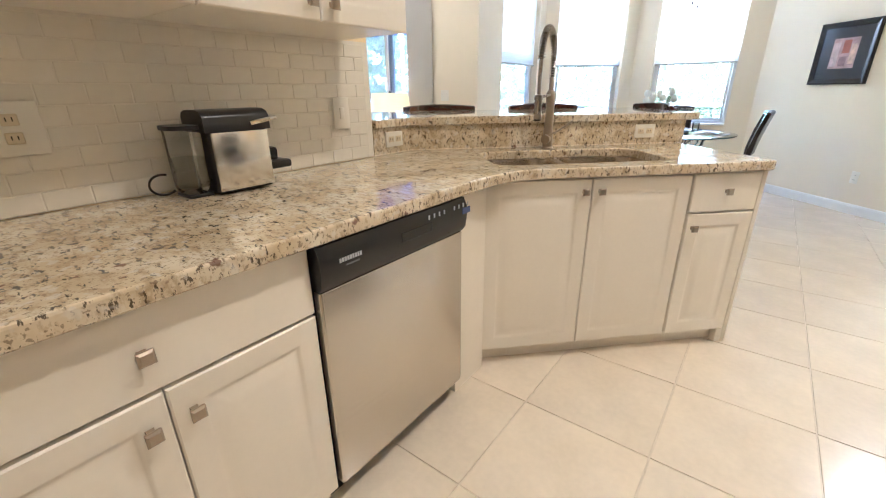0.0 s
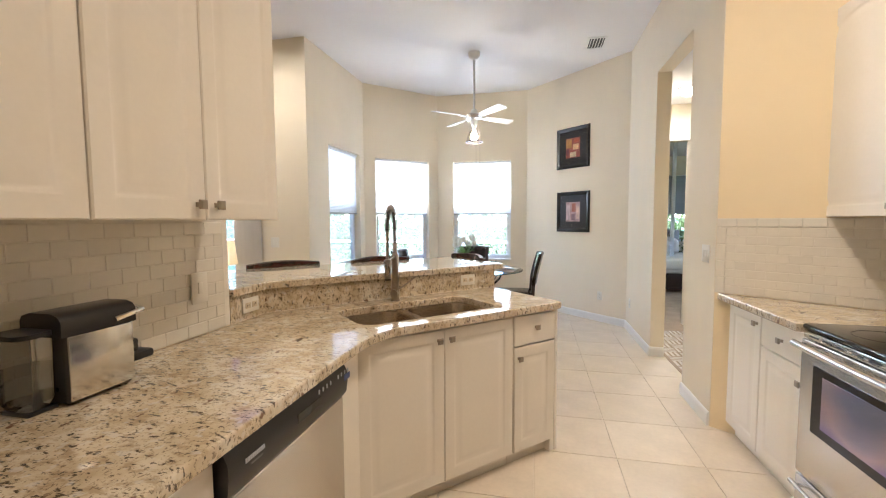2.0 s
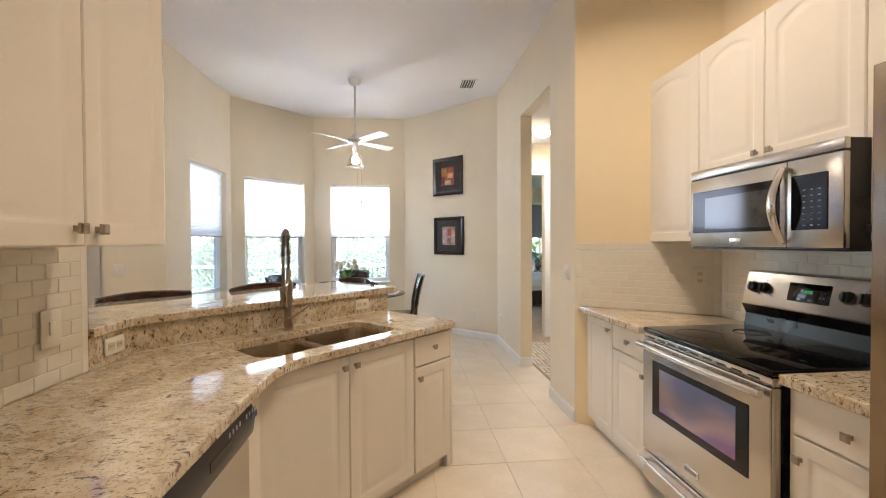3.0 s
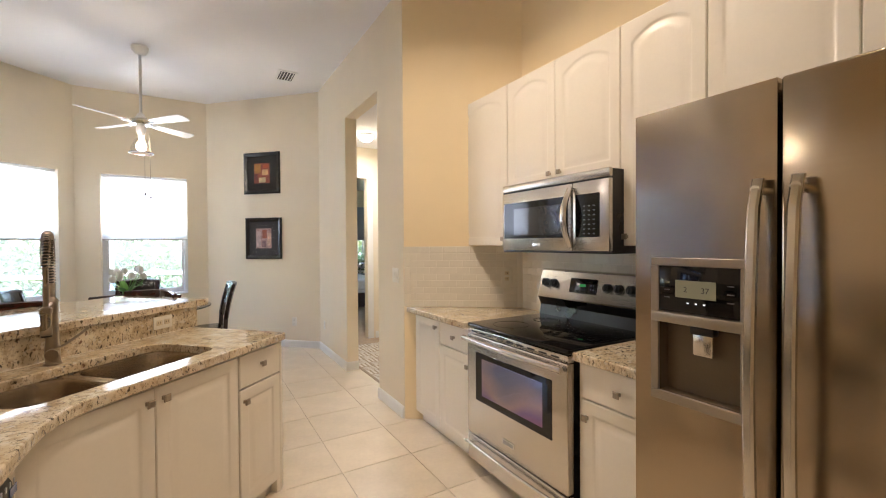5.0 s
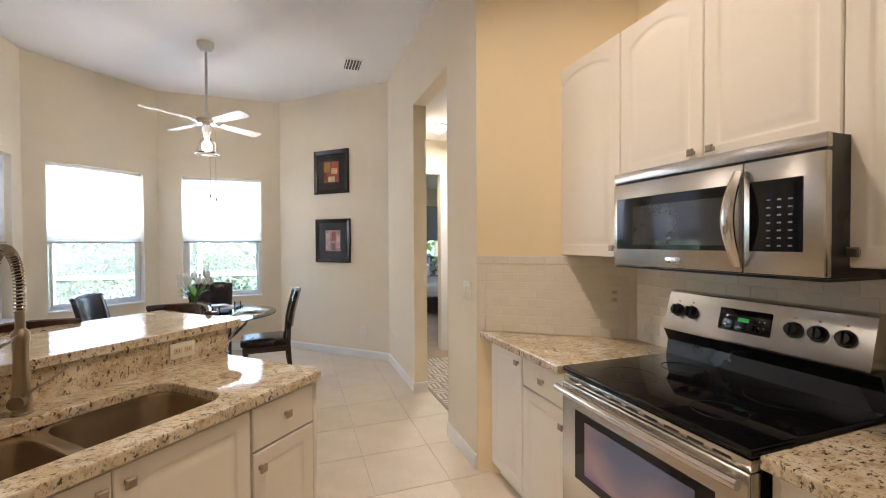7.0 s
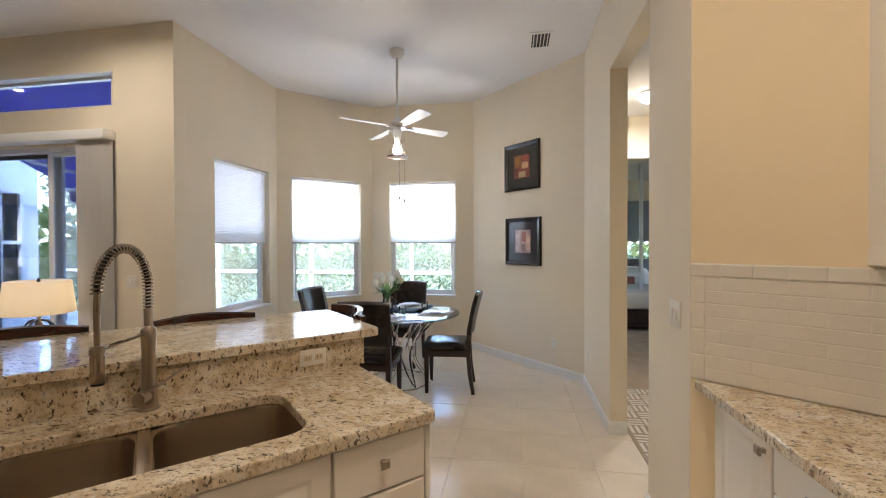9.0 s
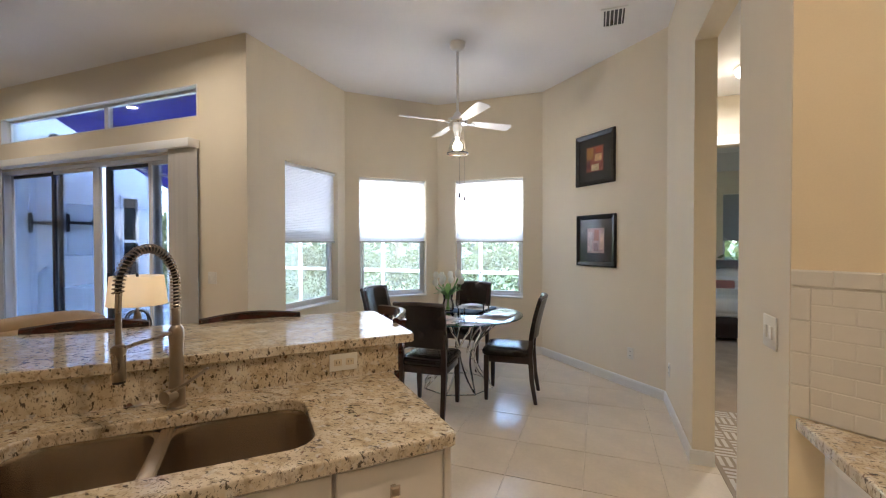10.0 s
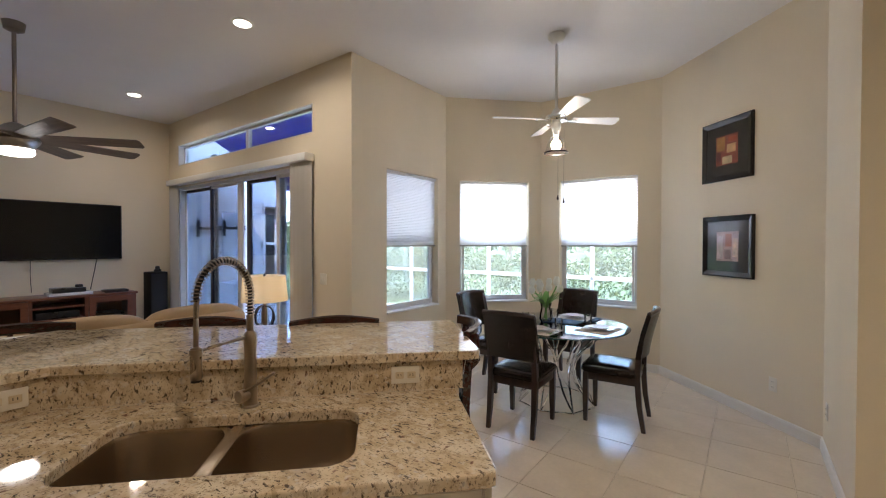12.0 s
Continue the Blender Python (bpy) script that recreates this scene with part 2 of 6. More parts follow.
M_BELL = pane_mat("bell_glass", (0.98, 0.98, 0.97), 0.18)
M_PICGLASS = pane_mat("picture_glass", (0.98, 0.98, 0.98), 0.06)
M_TABLEGLASS = pane_mat("table_glass", (0.80, 0.90, 0.87), 1.5)
M_CLEAR = pane_mat("clear_glassware", (0.97, 0.98, 0.98), 1.4)
M_SHADE = cloth_mat("cellular_shade_cloth", (0.86, 0.85, 0.84), 0.55, 60.0, (1.0, 1.0, 30.0))
M_DARKSHADE = cloth_mat("grey_shade_cloth", (0.30, 0.31, 0.31), 0.25)
M_LAMPSHADE = cloth_mat("linen_lampshade", (0.80, 0.68, 0.48), 0.5, 200.0)
M_VBLIND = cloth_mat("vertical_blind_cloth", (0.66, 0.63, 0.58), 0.25, 80.0, (30.0, 30.0, 1.0))
M_VINYL = surf("white_vinyl", (0.80, 0.80, 0.80), 0.4, vary=0.03, bump=0.02)
M_ALU = surf("bronze_door_frame", (0.06, 0.06, 0.065), 0.4, 0.4)
M_AWNING = cloth_mat("blue_awning_canvas", (0.028, 0.055, 0.42), 0.33, 40.0)
M_STUCCO = surf("white_stucco", (0.81, 0.82, 0.83), 0.9, vary=0.06, scale=1.5, bump=0.5, fine=60)
M_SOFA = surf("tan_upholstery", (0.36, 0.24, 0.12), 0.85, vary=0.1, scale=5, bump=0.5, fine=220)
M_CARPET = surf("beige_carpet", (0.40, 0.30, 0.20), 0.95, vary=0.15, scale=5, bump=0.6, fine=250)
M_LINEN = surf("white_bed_linen", (0.78, 0.76, 0.72), 0.9, vary=0.05, bump=0.3, fine=40)
M_PORCELAIN = surf("white_porcelain", (0.80, 0.79, 0.76), 0.15, vary=0.02, bump=0.0)
M_PLATE = surf("ivory_plastic", (0.80, 0.76, 0.66), 0.35, vary=0.02, bump=0.02)
M_RECEPT = surf("almond_receptacle", (0.70, 0.60, 0.42), 0.4, vary=0.03, bump=0.02)
M_GRASS = surf("lawn", (0.085, 0.12, 0.035), 0.9, vary=0.3, scale=0.6, bump=0.6, fine=12)
M_PAVER = surf("pale_patio_paving", (0.50, 0.48, 0.44), 0.9, vary=0.12, scale=1.5, bump=0.4, fine=30)
M_LEAF = leaf_mat("hedge_leaves", (0.060, 0.076, 0.024), (0.145, 0.17, 0.05))
M_BARK = surf("tree_bark", (0.12, 0.09, 0.06), 0.95, vary=0.3, scale=8, bump=0.8, fine=30)


# ---- building helpers ----
def thing(name, label, category, m=None, group=""):
    e = new(name)
    if m is not None:
        e.matrix_basis = m
    return tagged(e, label, category, group)


def to_mesh(name, bm, mat, smooth):
    bmesh.ops.recalc_face_normals(bm, faces=bm.faces)
    me = bpy.data.meshes.new(name)
    bm.to_mesh(me)
    bm.free()
    me.materials.append(mat)
    if smooth:
        me.polygons.foreach_set("use_smooth", [True] * len(me.polygons))
        me.set_sharp_from_angle(angle=radians(38))
    return me


def part(name, bm, material, parent=None, label="", smooth=True, m=None):
    ob = new(name, to_mesh(name, bm, material, smooth))
    if parent is not None:
        ob.parent = parent
    if m is not None:
        ob.matrix_basis = m
    if label:
        tagged(ob, label)
    return ob


def structure(name, bm, material, label, smooth=False):
    return tagged(part(name, bm, material, None, "", smooth), label, name.split("_")[0], "", "structure")


def box(bm, x0, y0, z0, x1, y1, z1, bev=0.0, seg=2):
    vs = bmesh.ops.create_cube(bm, size=1.0)["verts"]
    for v in vs:
        v.co = Vector((x0 + (v.co.x + 0.5) * (x1 - x0), y0 + (v.co.y + 0.5) * (y1 - y0), z0 + (v.co.z + 0.5) * (z1 - z0)))
    if bev:
        es = list({e for v in vs for e in v.link_edges})
        bmesh.ops.bevel(bm, geom=es, offset=bev, segments=seg, profile=0.5, affect="EDGES")
    return bm


def bx(*a, **k):
    return box(bmesh.new(), *a, **k)


def ring_loft(bm, rings, cap0=True, cap1=True, closed=True):
    made = [[bm.verts.new(p) for p in r] for r in rings]
    n = len(made[0])
    for a, b in zip(made, made[1:]):
        for k in range(n if closed else n - 1):
            bm.faces.new((a[k], a[(k + 1) % n], b[(k + 1) % n], b[k]))
    if cap0:
        bm.faces.new(list(reversed(made[0])))
    if cap1:
        bm.faces.new(made[-1])
    return bm


def lathe(bm, profile, seg=24, at=(0, 0, 0), caps=True):
    rings = [[(at[0] + r * math.cos(2 * math.pi * k / seg), at[1] + r * math.sin(2 * math.pi * k / seg), at[2] + z) for k in range(seg)] for r, z in profile]
    return ring_loft(bm, rings, caps, caps)


def tube(bm, pts, r, seg=10, r1=None, cap=True):
    pts = [Vector(p) for p in pts]
    rings, up = [], None
    for i, p in enumerate(pts):
        d = (pts[min(i + 1, len(pts) - 1)] - pts[max(i - 1, 0)]).normalized()
        if up is None:
            up = d.orthogonal().normalized()
        side = d.cross(up).normalized()
        up = side.cross(d).normalized()
        rr = r if r1 is None else r + (r1 - r) * i / (len(pts) - 1)
        rings.append([p + rr * (math.cos(2 * math.pi * k / seg) * side + math.sin(2 * math.pi * k / seg) * up) for k in range(seg)])
    return ring_loft(bm, rings, cap, cap)


def prism(bm, poly, z0, z1):
    return ring_loft(bm, [[(x, y, z0) for x, y in poly], [(x, y, z1) for x, y in poly]])


def bow(p0, p1, bulge, n=12):
    """Points from p0 to p1 that swell by the vector bulge in the middle."""
    p0, p1, bulge = Vector(p0), Vector(p1), Vector(bulge)
    return [p0.lerp(p1, k / n) + bulge * math.sin(math.pi * k / n) for k in range(n + 1)]


def round_rect(x0, y0, x1, y1, r, seg=5):
    pts = []
    for cx, cy, a in ((x1 - r, y1 - r, 0), (x0 + r, y1 - r, 90), (x0 + r, y0 + r, 180), (x1 - r, y0 + r, 270)):
        for k in range(seg + 1):
            t = radians(a + 90 * k / seg)
            pts.append((cx + r * math.cos(t), cy + r * math.sin(t)))
    return pts


def offset_poly(poly, d):
    """Moves each edge of a counter-clockwise outline inward by d."""
    out, n = [], len(poly)
    for i in range(n):
        a, b, c = Vector(poly[i - 1]), Vector(poly[i]), Vector(poly[(i + 1) % n])
        e, f = (b - a).normalized(), (c - b).normalized()
        ne, nf = Vector((-e.y, e.x)), Vector((-f.y, f.x))
        k = ne + nf
        out.append(tuple(b + k * (d / max(0.3, 1 + ne.dot(nf)))))
    return out


R2 = math.sqrt(0.5)


def uv(u, v):
    """The slanted peninsula's axes: u runs along it, v across it towards the bar."""
    return (R2 * (u - v), R2 * (u + v))


def slab(name, poly, z0, z1, material, parent, hole=None, label=""):
    """A stone slab with eased edges, and an optional cut-out."""
    bm = bmesh.new()
    rings = []
    for out, d in ((poly, 1), (hole, -1)):
        if out is None:
            continue
        levels = [(offset_poly(out, 0.006 * d), z1), (offset_poly(out, 0.0018 * d), z1 - 0.0018), (out, z1 - 0.006), (out, z0 + 0.004), (offset_poly(out, 0.004 * d), z0)]
        vs = [[bm.verts.new((x, y, z)) for x, y in p] for p, z in levels]
        n = len(out)
        for a, b in zip(vs, vs[1:]):
            for k in range(n):
                bm.faces.new((a[k], a[(k + 1) % n], b[(k + 1) % n], b[k]))
        rings.append(vs)
    for level in (0, -1):
        edges = [bm.edges.get((r[level][k], r[level][(k + 1) % len(r[level])])) for r in rings for k in range(len(r[level]))]
        bmesh.ops.triangle_fill(bm, use_beauty=True, edges=edges)
    return part(name, bm, material, parent, label, smooth=False)


# ---- the shell of the house ----
def wall(name, p0, p1, label, material, thick=0.15, openings=(), top=CEIL, base=0.0):
    """A wall from p0 to p1 with the room on its left; openings are (from, to, bottom, top) along it."""
    p0, p1 = Vector((*p0, 0)), Vector((*p1, 0))
    d = p1 - p0
    cuts = sorted({0.0, d.length, *(s for o in openings for s in o[:2])})
    bm = bmesh.new()
    for a, b in zip(cuts, cuts[1:]):
        holes = sorted((o[2], o[3]) for o in openings if o[0] <= a + 1e-6 and o[1] >= b - 1e-6)
        z = base
        for lo, hi in holes + [(top, top)]:
            if lo > z + 1e-6:
                box(bm, a, -thick, z, b, 0, lo)
            z = hi
    bmesh.ops.remove_doubles(bm, verts=bm.verts, dist=1e-5)
    ob = structure(name, bm, material, label)
    ob.matrix_basis = Matrix.Translation(p0) @ Matrix.Rotation(math.atan2(d.y, d.x), 4, "Z")
    return ob


def along(p0, p1):
    d = Vector(p1) - Vector(p0)
    return Matrix.Translation((*p0, 0)) @ Matrix.Rotation(math.atan2(d.y, d.x), 4, "Z")


NOOK_A, NOOK_B, NOOK_C, NOOK_D = (1.165, 5.629), (-0.13, 6.924), (-1.625, 6.924), (-2.57, 5.979)
WIN_R, WIN_M, WIN_L = (0.255, 1.230), (0.178, 1.145), (0.165, 1.128)
SILL, HEAD = 0.735, 2.378
wall("wall_back", (-7.03, -2.6), (1.93, -2.6), "plain cream painted wall behind the kitchen", M_CREAM)
wall("wall_range", (1.93, -2.6), (1.93, 3.09), "soft yellow painted kitchen wall behind the range", M_YELLOW)
CORNER, EDGE = (1.93, 2.400), (1.167, 2.9615)
wall("wall_end", CORNER, EDGE, "soft yellow painted angled wall at the counter's end", M_YELLOW, 0.10)
wall("wall_hall", (1.165, 2.965), NOOK_A, "cream painted wall with a tall opening to the hall", M_CREAM, 0.13, [(0.545, 1.497, 0.0, 2.832)])
wall("wall_pictures", NOOK_A, NOOK_B, "cream painted angled wall with two pictures", M_CREAM)
wall("wall_bay_right", NOOK_B, NOOK_C, "cream painted bay wall with a deep window", M_CREAM, 0.17, [(*WIN_R, SILL, HEAD)])
wall("wall_bay_middle", NOOK_C, NOOK_D, "cream painted angled bay wall with a deep window", M_CREAM, 0.17, [(*WIN_M, SILL, HEAD)])
wall("wall_bay_left", NOOK_D, (-2.57, 4.49), "cream painted bay wall with a deep window", M_CREAM, 0.17, [(*WIN_L, SILL, HEAD)])
wall("wall_slider", (-2.57, 4.34), (-7.03, 4.34), "cream painted wall with sliding doors and a transom", M_CREAM, 0.15, [(0.64, 4.18, 0.0, 2.42), (0.636, 4.10, 2.765, 3.089)])
wall("wall_television", (-7.03, 4.34), (-7.03, -2.6), "cream painted wall behind the television", M_CREAM)
structure("wall_splash", bx(-1.51, -2.6, 0, -1.392, 1.583, CEIL), M_YELLOW, "soft yellow wall stub behind the wall cabinets")
# hall and bedroom beyond the tall opening
HALL_Y = 5.86
wall("wall_hall_far", (3.2, HALL_Y), (1.297, HALL_Y), "cream painted hall wall with a bedroom doorway", M_CREAM, 0.12, [(1.27, 1.90, 0.0, 2.40)], 2.86)
wall("wall_hall_near", (1.297, 3.103), (3.2, 3.103), "cream painted hall wall", M_CREAM, 0.1, (), 2.86)
wall("wall_hall_side", (3.2, 3.1), (3.2, HALL_Y), "cream painted hall side wall", M_CREAM, 0.1, (), 2.86)
wall("wall_bedroom_far", (6.0, 11.0), (1.2, 11.0), "cream painted bedroom wall with a window", M_CREAM, 0.15, [(1.9, 3.1, 0.86, 2.45)], 2.9)
wall("wall_bedroom_left", (1.2, 11.0), (1.2, 6.0), "cream painted bedroom wall", M_CREAM, 0.1, (), 2.9)
# unseen wall; its bare opening is added to let daylight into the bedroom
wall("wall_bedroom_right", (6.0, 6.0), (6.0, 11.0), "cream painted bedroom wall with an added daylight opening", M_CREAM, 0.1, [(1.6, 2.7, 0.86, 2.3)], 2.9)
wall("wall_bedroom_near", (3.21, 5.99), (6.0, 5.99), "cream painted bedroom wall", M_CREAM, 0.1, (), 2.9)
structure("ceiling_hall", bx(1.296, 3.0, 2.86, 3.3, 6.0, 2.96), M_CEILING, "white hall ceiling")
structure("ceiling_bedroom", bx(1.1, 5.99, 2.9, 6.1, 11.1, 3.0), M_CEILING, "white bedroom ceiling")
bm = bmesh.new()
prism(bm, [(-7.2, -2.75), (2.08, -2.75), (2.08, 3.1), (1.295, 3.1), (1.295, 5.72), (-0.06, 7.1), (-1.7, 7.1), (-2.75, 6.05), (-2.75, 4.5), (-7.2, 4.5)], CEIL, CEIL + 0.15)
structure("ceiling", bm, M_CEILING, "flat white ceiling over kitchen, nook and living room")
structure("floor_bed", bx(-7.2, -2.75, -0.12, 1.29, 7.1, -0.005), M_GROUT, "grouted screed under the floor tiles")
structure("floor_bed_range", bx(1.29, -2.75, -0.12, 2.08, 2.9, -0.0055), M_GROUT, "grouted screed under the range and refrigerator")
structure("floor_hall", bx(1.29, 3.0, -0.1, 6.1, 11.1, -0.002), M_CARPET, "beige hall and bedroom carpet")


def baseboard(p0, p1, material=M_TRIM):
    d = (Vector(p1) - Vector(p0)).length
    bm = bmesh.new()
    prof = [(0.0, 0.0), (0.014, 0.0), (0.014, 0.075), (0.009, 0.092), (0.0, 0.097)]
    ring_loft(bm, [[(x, y + 0.001, z) for y, z in prof] for x in (0.0, d)])
    ob = structure("baseboard", bm, material, "white painted baseboard")
    ob.matrix_basis = along(p0, p1)
    return ob


for a, b in (((1.165, 2.97), (1.165, 3.508)), ((1.165, 4.464), NOOK_A), (NOOK_A, NOOK_B), (NOOK_B, NOOK_C), (NOOK_C, NOOK_D), (NOOK_D, (-2.57, 4.34)),
             ((-2.57, 4.34), (-3.2, 4.34)), ((1.294, 4.462), (1.15, 4.462)), ((3.2, HALL_Y), (2.05, HALL_Y)), ((-7.03, 4.34), (-7.03, -2.6))):
    baseboard(a, b)

# casing of the bedroom doorway
bm = bmesh.new()
box(bm, 1.932, HALL_Y - 0.018, 0, 2.02, HALL_Y - 0.001, 2.49, 0.004)
box(bm, 1.30, HALL_Y - 0.018, 2.402, 1.931, HALL_Y - 0.001, 2.49, 0.004)
structure("trim_doorway", bm, M_TRIM, "white painted door casing in the hall")


# ---- windows ----
def window(name, p0, p1, s0, s1, thick, shade_drop, label):
    m = along(p0, p1) @ Matrix.Translation((s0, 0, SILL))
    w, h = s1 - s0, HEAD - SILL
    e = tagged(thing(name, label, "window", m), kind="structure")
    y0, y1 = -thick + 0.02, -thick + 0.075
    bm = bmesh.new()
    for a in ((0.0, 0.0, w, 0.05), (0.0, h - 0.05, w, h), (0.0, 0.05, 0.045, h - 0.05), (w - 0.045, 0.05, w, h - 0.05), (0.045, h * 0.49, w - 0.045, h * 0.49 + 0.045)):
        box(bm, a[0], y0, a[1], a[2], y1, a[3], 0.004, 1)
    part("window_frame", bm, M_VINYL, e)
    bm = bmesh.new()
    for a in ((0.046, 0.051, w - 0.046, 0.085), (0.046, 0.086, 0.075, h * 0.48), (w - 0.075, 0.086, w - 0.046, h * 0.48)):
        box(bm, a[0], y1 + 0.001, a[1], a[2], y1 + 0.022, a[3], 0.003, 1)
    part("lower_sash", bm, M_VINYL, e)
    part("pane", bx(0.046, y0 + 0.02, 0.051, w - 0.046, y0 + 0.026, h * 0.49), M_GLASS, e, smooth=False)
    part("pane", bx(0.046, y0 + 0.02, h * 0.49 + 0.046, w - 0.046, y0 + 0.026, h - 0.051), M_GLASS, e, smooth=False)
    part("window_sill", bx(0.001, y1 + 0.001, -0.002, w - 0.001, 0.022, 0.02, 0.006), M_TRIM, e)
    # the cellular shade: pleats that zigzag down to a rail
    s = thing("cellular_shade", "white cellular shade drawn half down in the window", "window shade", m @ Matrix.Translation((0, -0.05, 0)), "nook window shades")
    n, top = 44, h - 0.035
    bm = bmesh.new()
    front = []
    for k in range(2 * n + 1):
        z = top - shade_drop * k / (2 * n)
        y = -0.009 if k % 2 else -0.005
        front.append((bm.verts.new((0.008, y, z)), bm.verts.new((w - 0.008, y, z))))
    for (a, b), (c, d) in zip(front, front[1:]):
        bm.faces.new((a, b, d, c))
    part("pleated_cloth", bm, M_SHADE, s, smooth=False)
    part("head_rail", bx(0.004, -0.03, top, w - 0.004, 0.012, h - 0.002, 0.004), M_VINYL, s)
    part("bottom_rail", bx(0.006, -0.022, top - shade_drop - 0.02, w - 0.006, 0.008, top - shade_drop, 0.004), surf("shade_rail", (0.45, 0.43, 0.40), 0.5), s)


window("window_1", NOOK_B, NOOK_C, *WIN_R, 0.17, 0.83, "white single-hung window in the bay")
window("window_2", NOOK_C, NOOK_D, *WIN_M, 0.17, 0.83, "white single-hung window in the angled bay wall")
window("window_3", NOOK_D, (-2.57, 4.49), *WIN_L, 0.17, 0.83, "white single-hung window at the side of the bay")


# ---- cabinets ----
def door_outline(w, h, inset, rise, n=14):
    """An outline, counter-clockwise seen from the front, whose top edge may be arched."""
    x0, x1, z0, z1 = inset, w - inset, inset, h - inset
    pts = [(x0, z0), (x1, z0)]
    for k in range(n + 1):
        t = k / n
        pts.append((x1 + (x0 - x1) * t, z1 - rise + rise * math.sin(math.pi * t) ** 0.8))
    return pts


def door_front(bm, w, h, rise=0.0, plain=False):
    """A slab front with a routed groove round a raised panel. Front towards -y, back at y = 0."""
    t = 0.02
    if plain:
        steps = [(0.0, 0.0, 0), (0.0, -t + 0.004, 0), (0.004, -t, 0)]
    else:
        g = min(0.058, w * 0.2)
        steps = [(0.0, 0.0, 0), (0.0, -t + 0.004, 0), (0.004, -t, 0), (g - 0.004, -t, 1), (g, -t + 0.001, 1), (g + 0.005, -t + 0.0045, 1), (g + 0.010, -t + 0.0058, 1), (g + 0.016, -t + 0.0058, 1), (g + 0.036, -t + 0.0016, 1), (g + 0.044, -t + 0.0002, 1), (g + 0.054, -t - 0.0004, 1)]
    rings = []
    for inset, y, arched in steps:
        rings.append([(x, y, z) for x, z in door_outline(w, h, inset, rise if arched else 0.0)])
    return ring_loft(bm, rings)


KNOB = None


def knob(parent, x, z, y=-0.02):
    """A square nickel knob on a short stem."""
    global KNOB
    if KNOB is None:
        bm = bmesh.new()
        ring_loft(bm, [[(a * s, yy, b * s) for a, b in ((-1, -1), (1, -1), (1, 1), (-1, 1))] for s, yy in ((0.008, 0.0), (0.006, -0.012), (0.013, -0.016), (0.0145, -0.02), (0.0145, -0.024), (0.010, -0.028))])
        KNOB = to_mesh("knob", bm, M_NICKEL, False)
    ob = new("knob", KNOB)
    ob.parent = parent
    ob.location = (x, y, z)
    return ob


def front(parent, name, x0, z0, x1, z1, rise=0.0, plain=False, knob_at=None):
    g = 0.0017
    d = part(name, door_front(bmesh.new(), x1 - x0 - 2 * g, z1 - z0 - 2 * g, rise, plain), M_CAB, parent, m=Matrix.Translation((x0 + g, -0.001, z0 + g)))
    if knob_at:
        knob(d, knob_at[0] - x0 - g, knob_at[1] - z0 - g)
    return d


def base_cabinet(m, w, fronts, label, depth=0.58, toe=True, hollow=False):
    """fronts: (kind, x0, x1, z0, z1, knob x, knob z)."""
    e = thing("base_cabinet", label, "cabinet", m, "white base cabinets")
    bm = bmesh.new()
    if hollow:
        for a in ((0.0, 0.0, 0.078, 0.018, depth, 0.872), (w - 0.018, 0.0, 0.078, w, depth, 0.872), (0.018, 0.0, 0.078, w - 0.018, 0.018, 0.872), (0.018, depth - 0.018, 0.078, w - 0.018, depth, 0.872), (0.018, 0.018, 0.078, w - 0.018, depth - 0.018, 0.12)):
            box(bm, *a)
    else:
        box(bm, 0.0, 0.0, 0.078 if toe else 0.0, w, depth, 0.872)
    part("body", bm, M_CAB, e, smooth=False)
    if toe:
        part("toe_kick", bx(0.0, 0.035, 0.0, w, 0.06, 0.077), M_CAB, e)
    for kind, x0, x1, z0, z1, kx, kz in fronts:
        front(e, kind, x0, z0, x1, z1, 0.0, kind == "drawer", (kx, kz))
    return e


def wall_cabinet(m, w, z0, z1, fronts, label, depth=0.345, skew=0.0):
    e = thing("wall_cabinet", label, "cabinet", m, "white wall cabinets")
    part("body", prism(bmesh.new(), [(0.0, 0.0), (w, 0.0), (w, depth), (skew, depth)], z0, z1), M_CAB, e, smooth=False)
    for x0, x1, kx in fronts:
        front(e, "door", x0, z0 - 0.004, x1, z1, 0.055, False, (kx, z0 + 0.045))
    return e


# left run; local x runs to the right as one faces a front
LEFT = pose(-0.735, 0, 0, 0, 0, 90)
for y0 in (0.002, -0.700):
    base_cabinet(LEFT @ Matrix.Translation((y0, 0, 0)), 0.700, [("drawer", 0.0, 0.700, 0.683, 0.868, 0.332, 0.770), ("door", 0.0, 0.348, 0.080, 0.678, 0.308, 0.606), ("door", 0.348, 0.700, 0.080, 0.678, 0.388, 0.606)],
                 "white raised-panel base cabinet with one wide drawer")
wall_cabinet(pose(-1.042, 0.703, 0, 0, 0, 90), 0.735, 1.405, 2.528, [(0.0, 0.354, 0.318), (0.354, 0.735, 0.395)], "white arched-panel wall cabinet over the coffee machine")
wall_cabinet(pose(-1.042, -0.032, 0, 0, 0, 90), 0.733, 1.405, 2.528, [(0.0, 0.366, 0.335), (0.366, 0.733, 0.40)], "white arched-panel wall cabinet beside its twin")
wall_cabinet(pose(-1.042, -0.767, 0, 0, 0, 90), 0.733, 1.405, 2.528, [(0.0, 0.366, 0.335), (0.366, 0.733, 0.40)], "white arched-panel wall cabinet at the run's end")
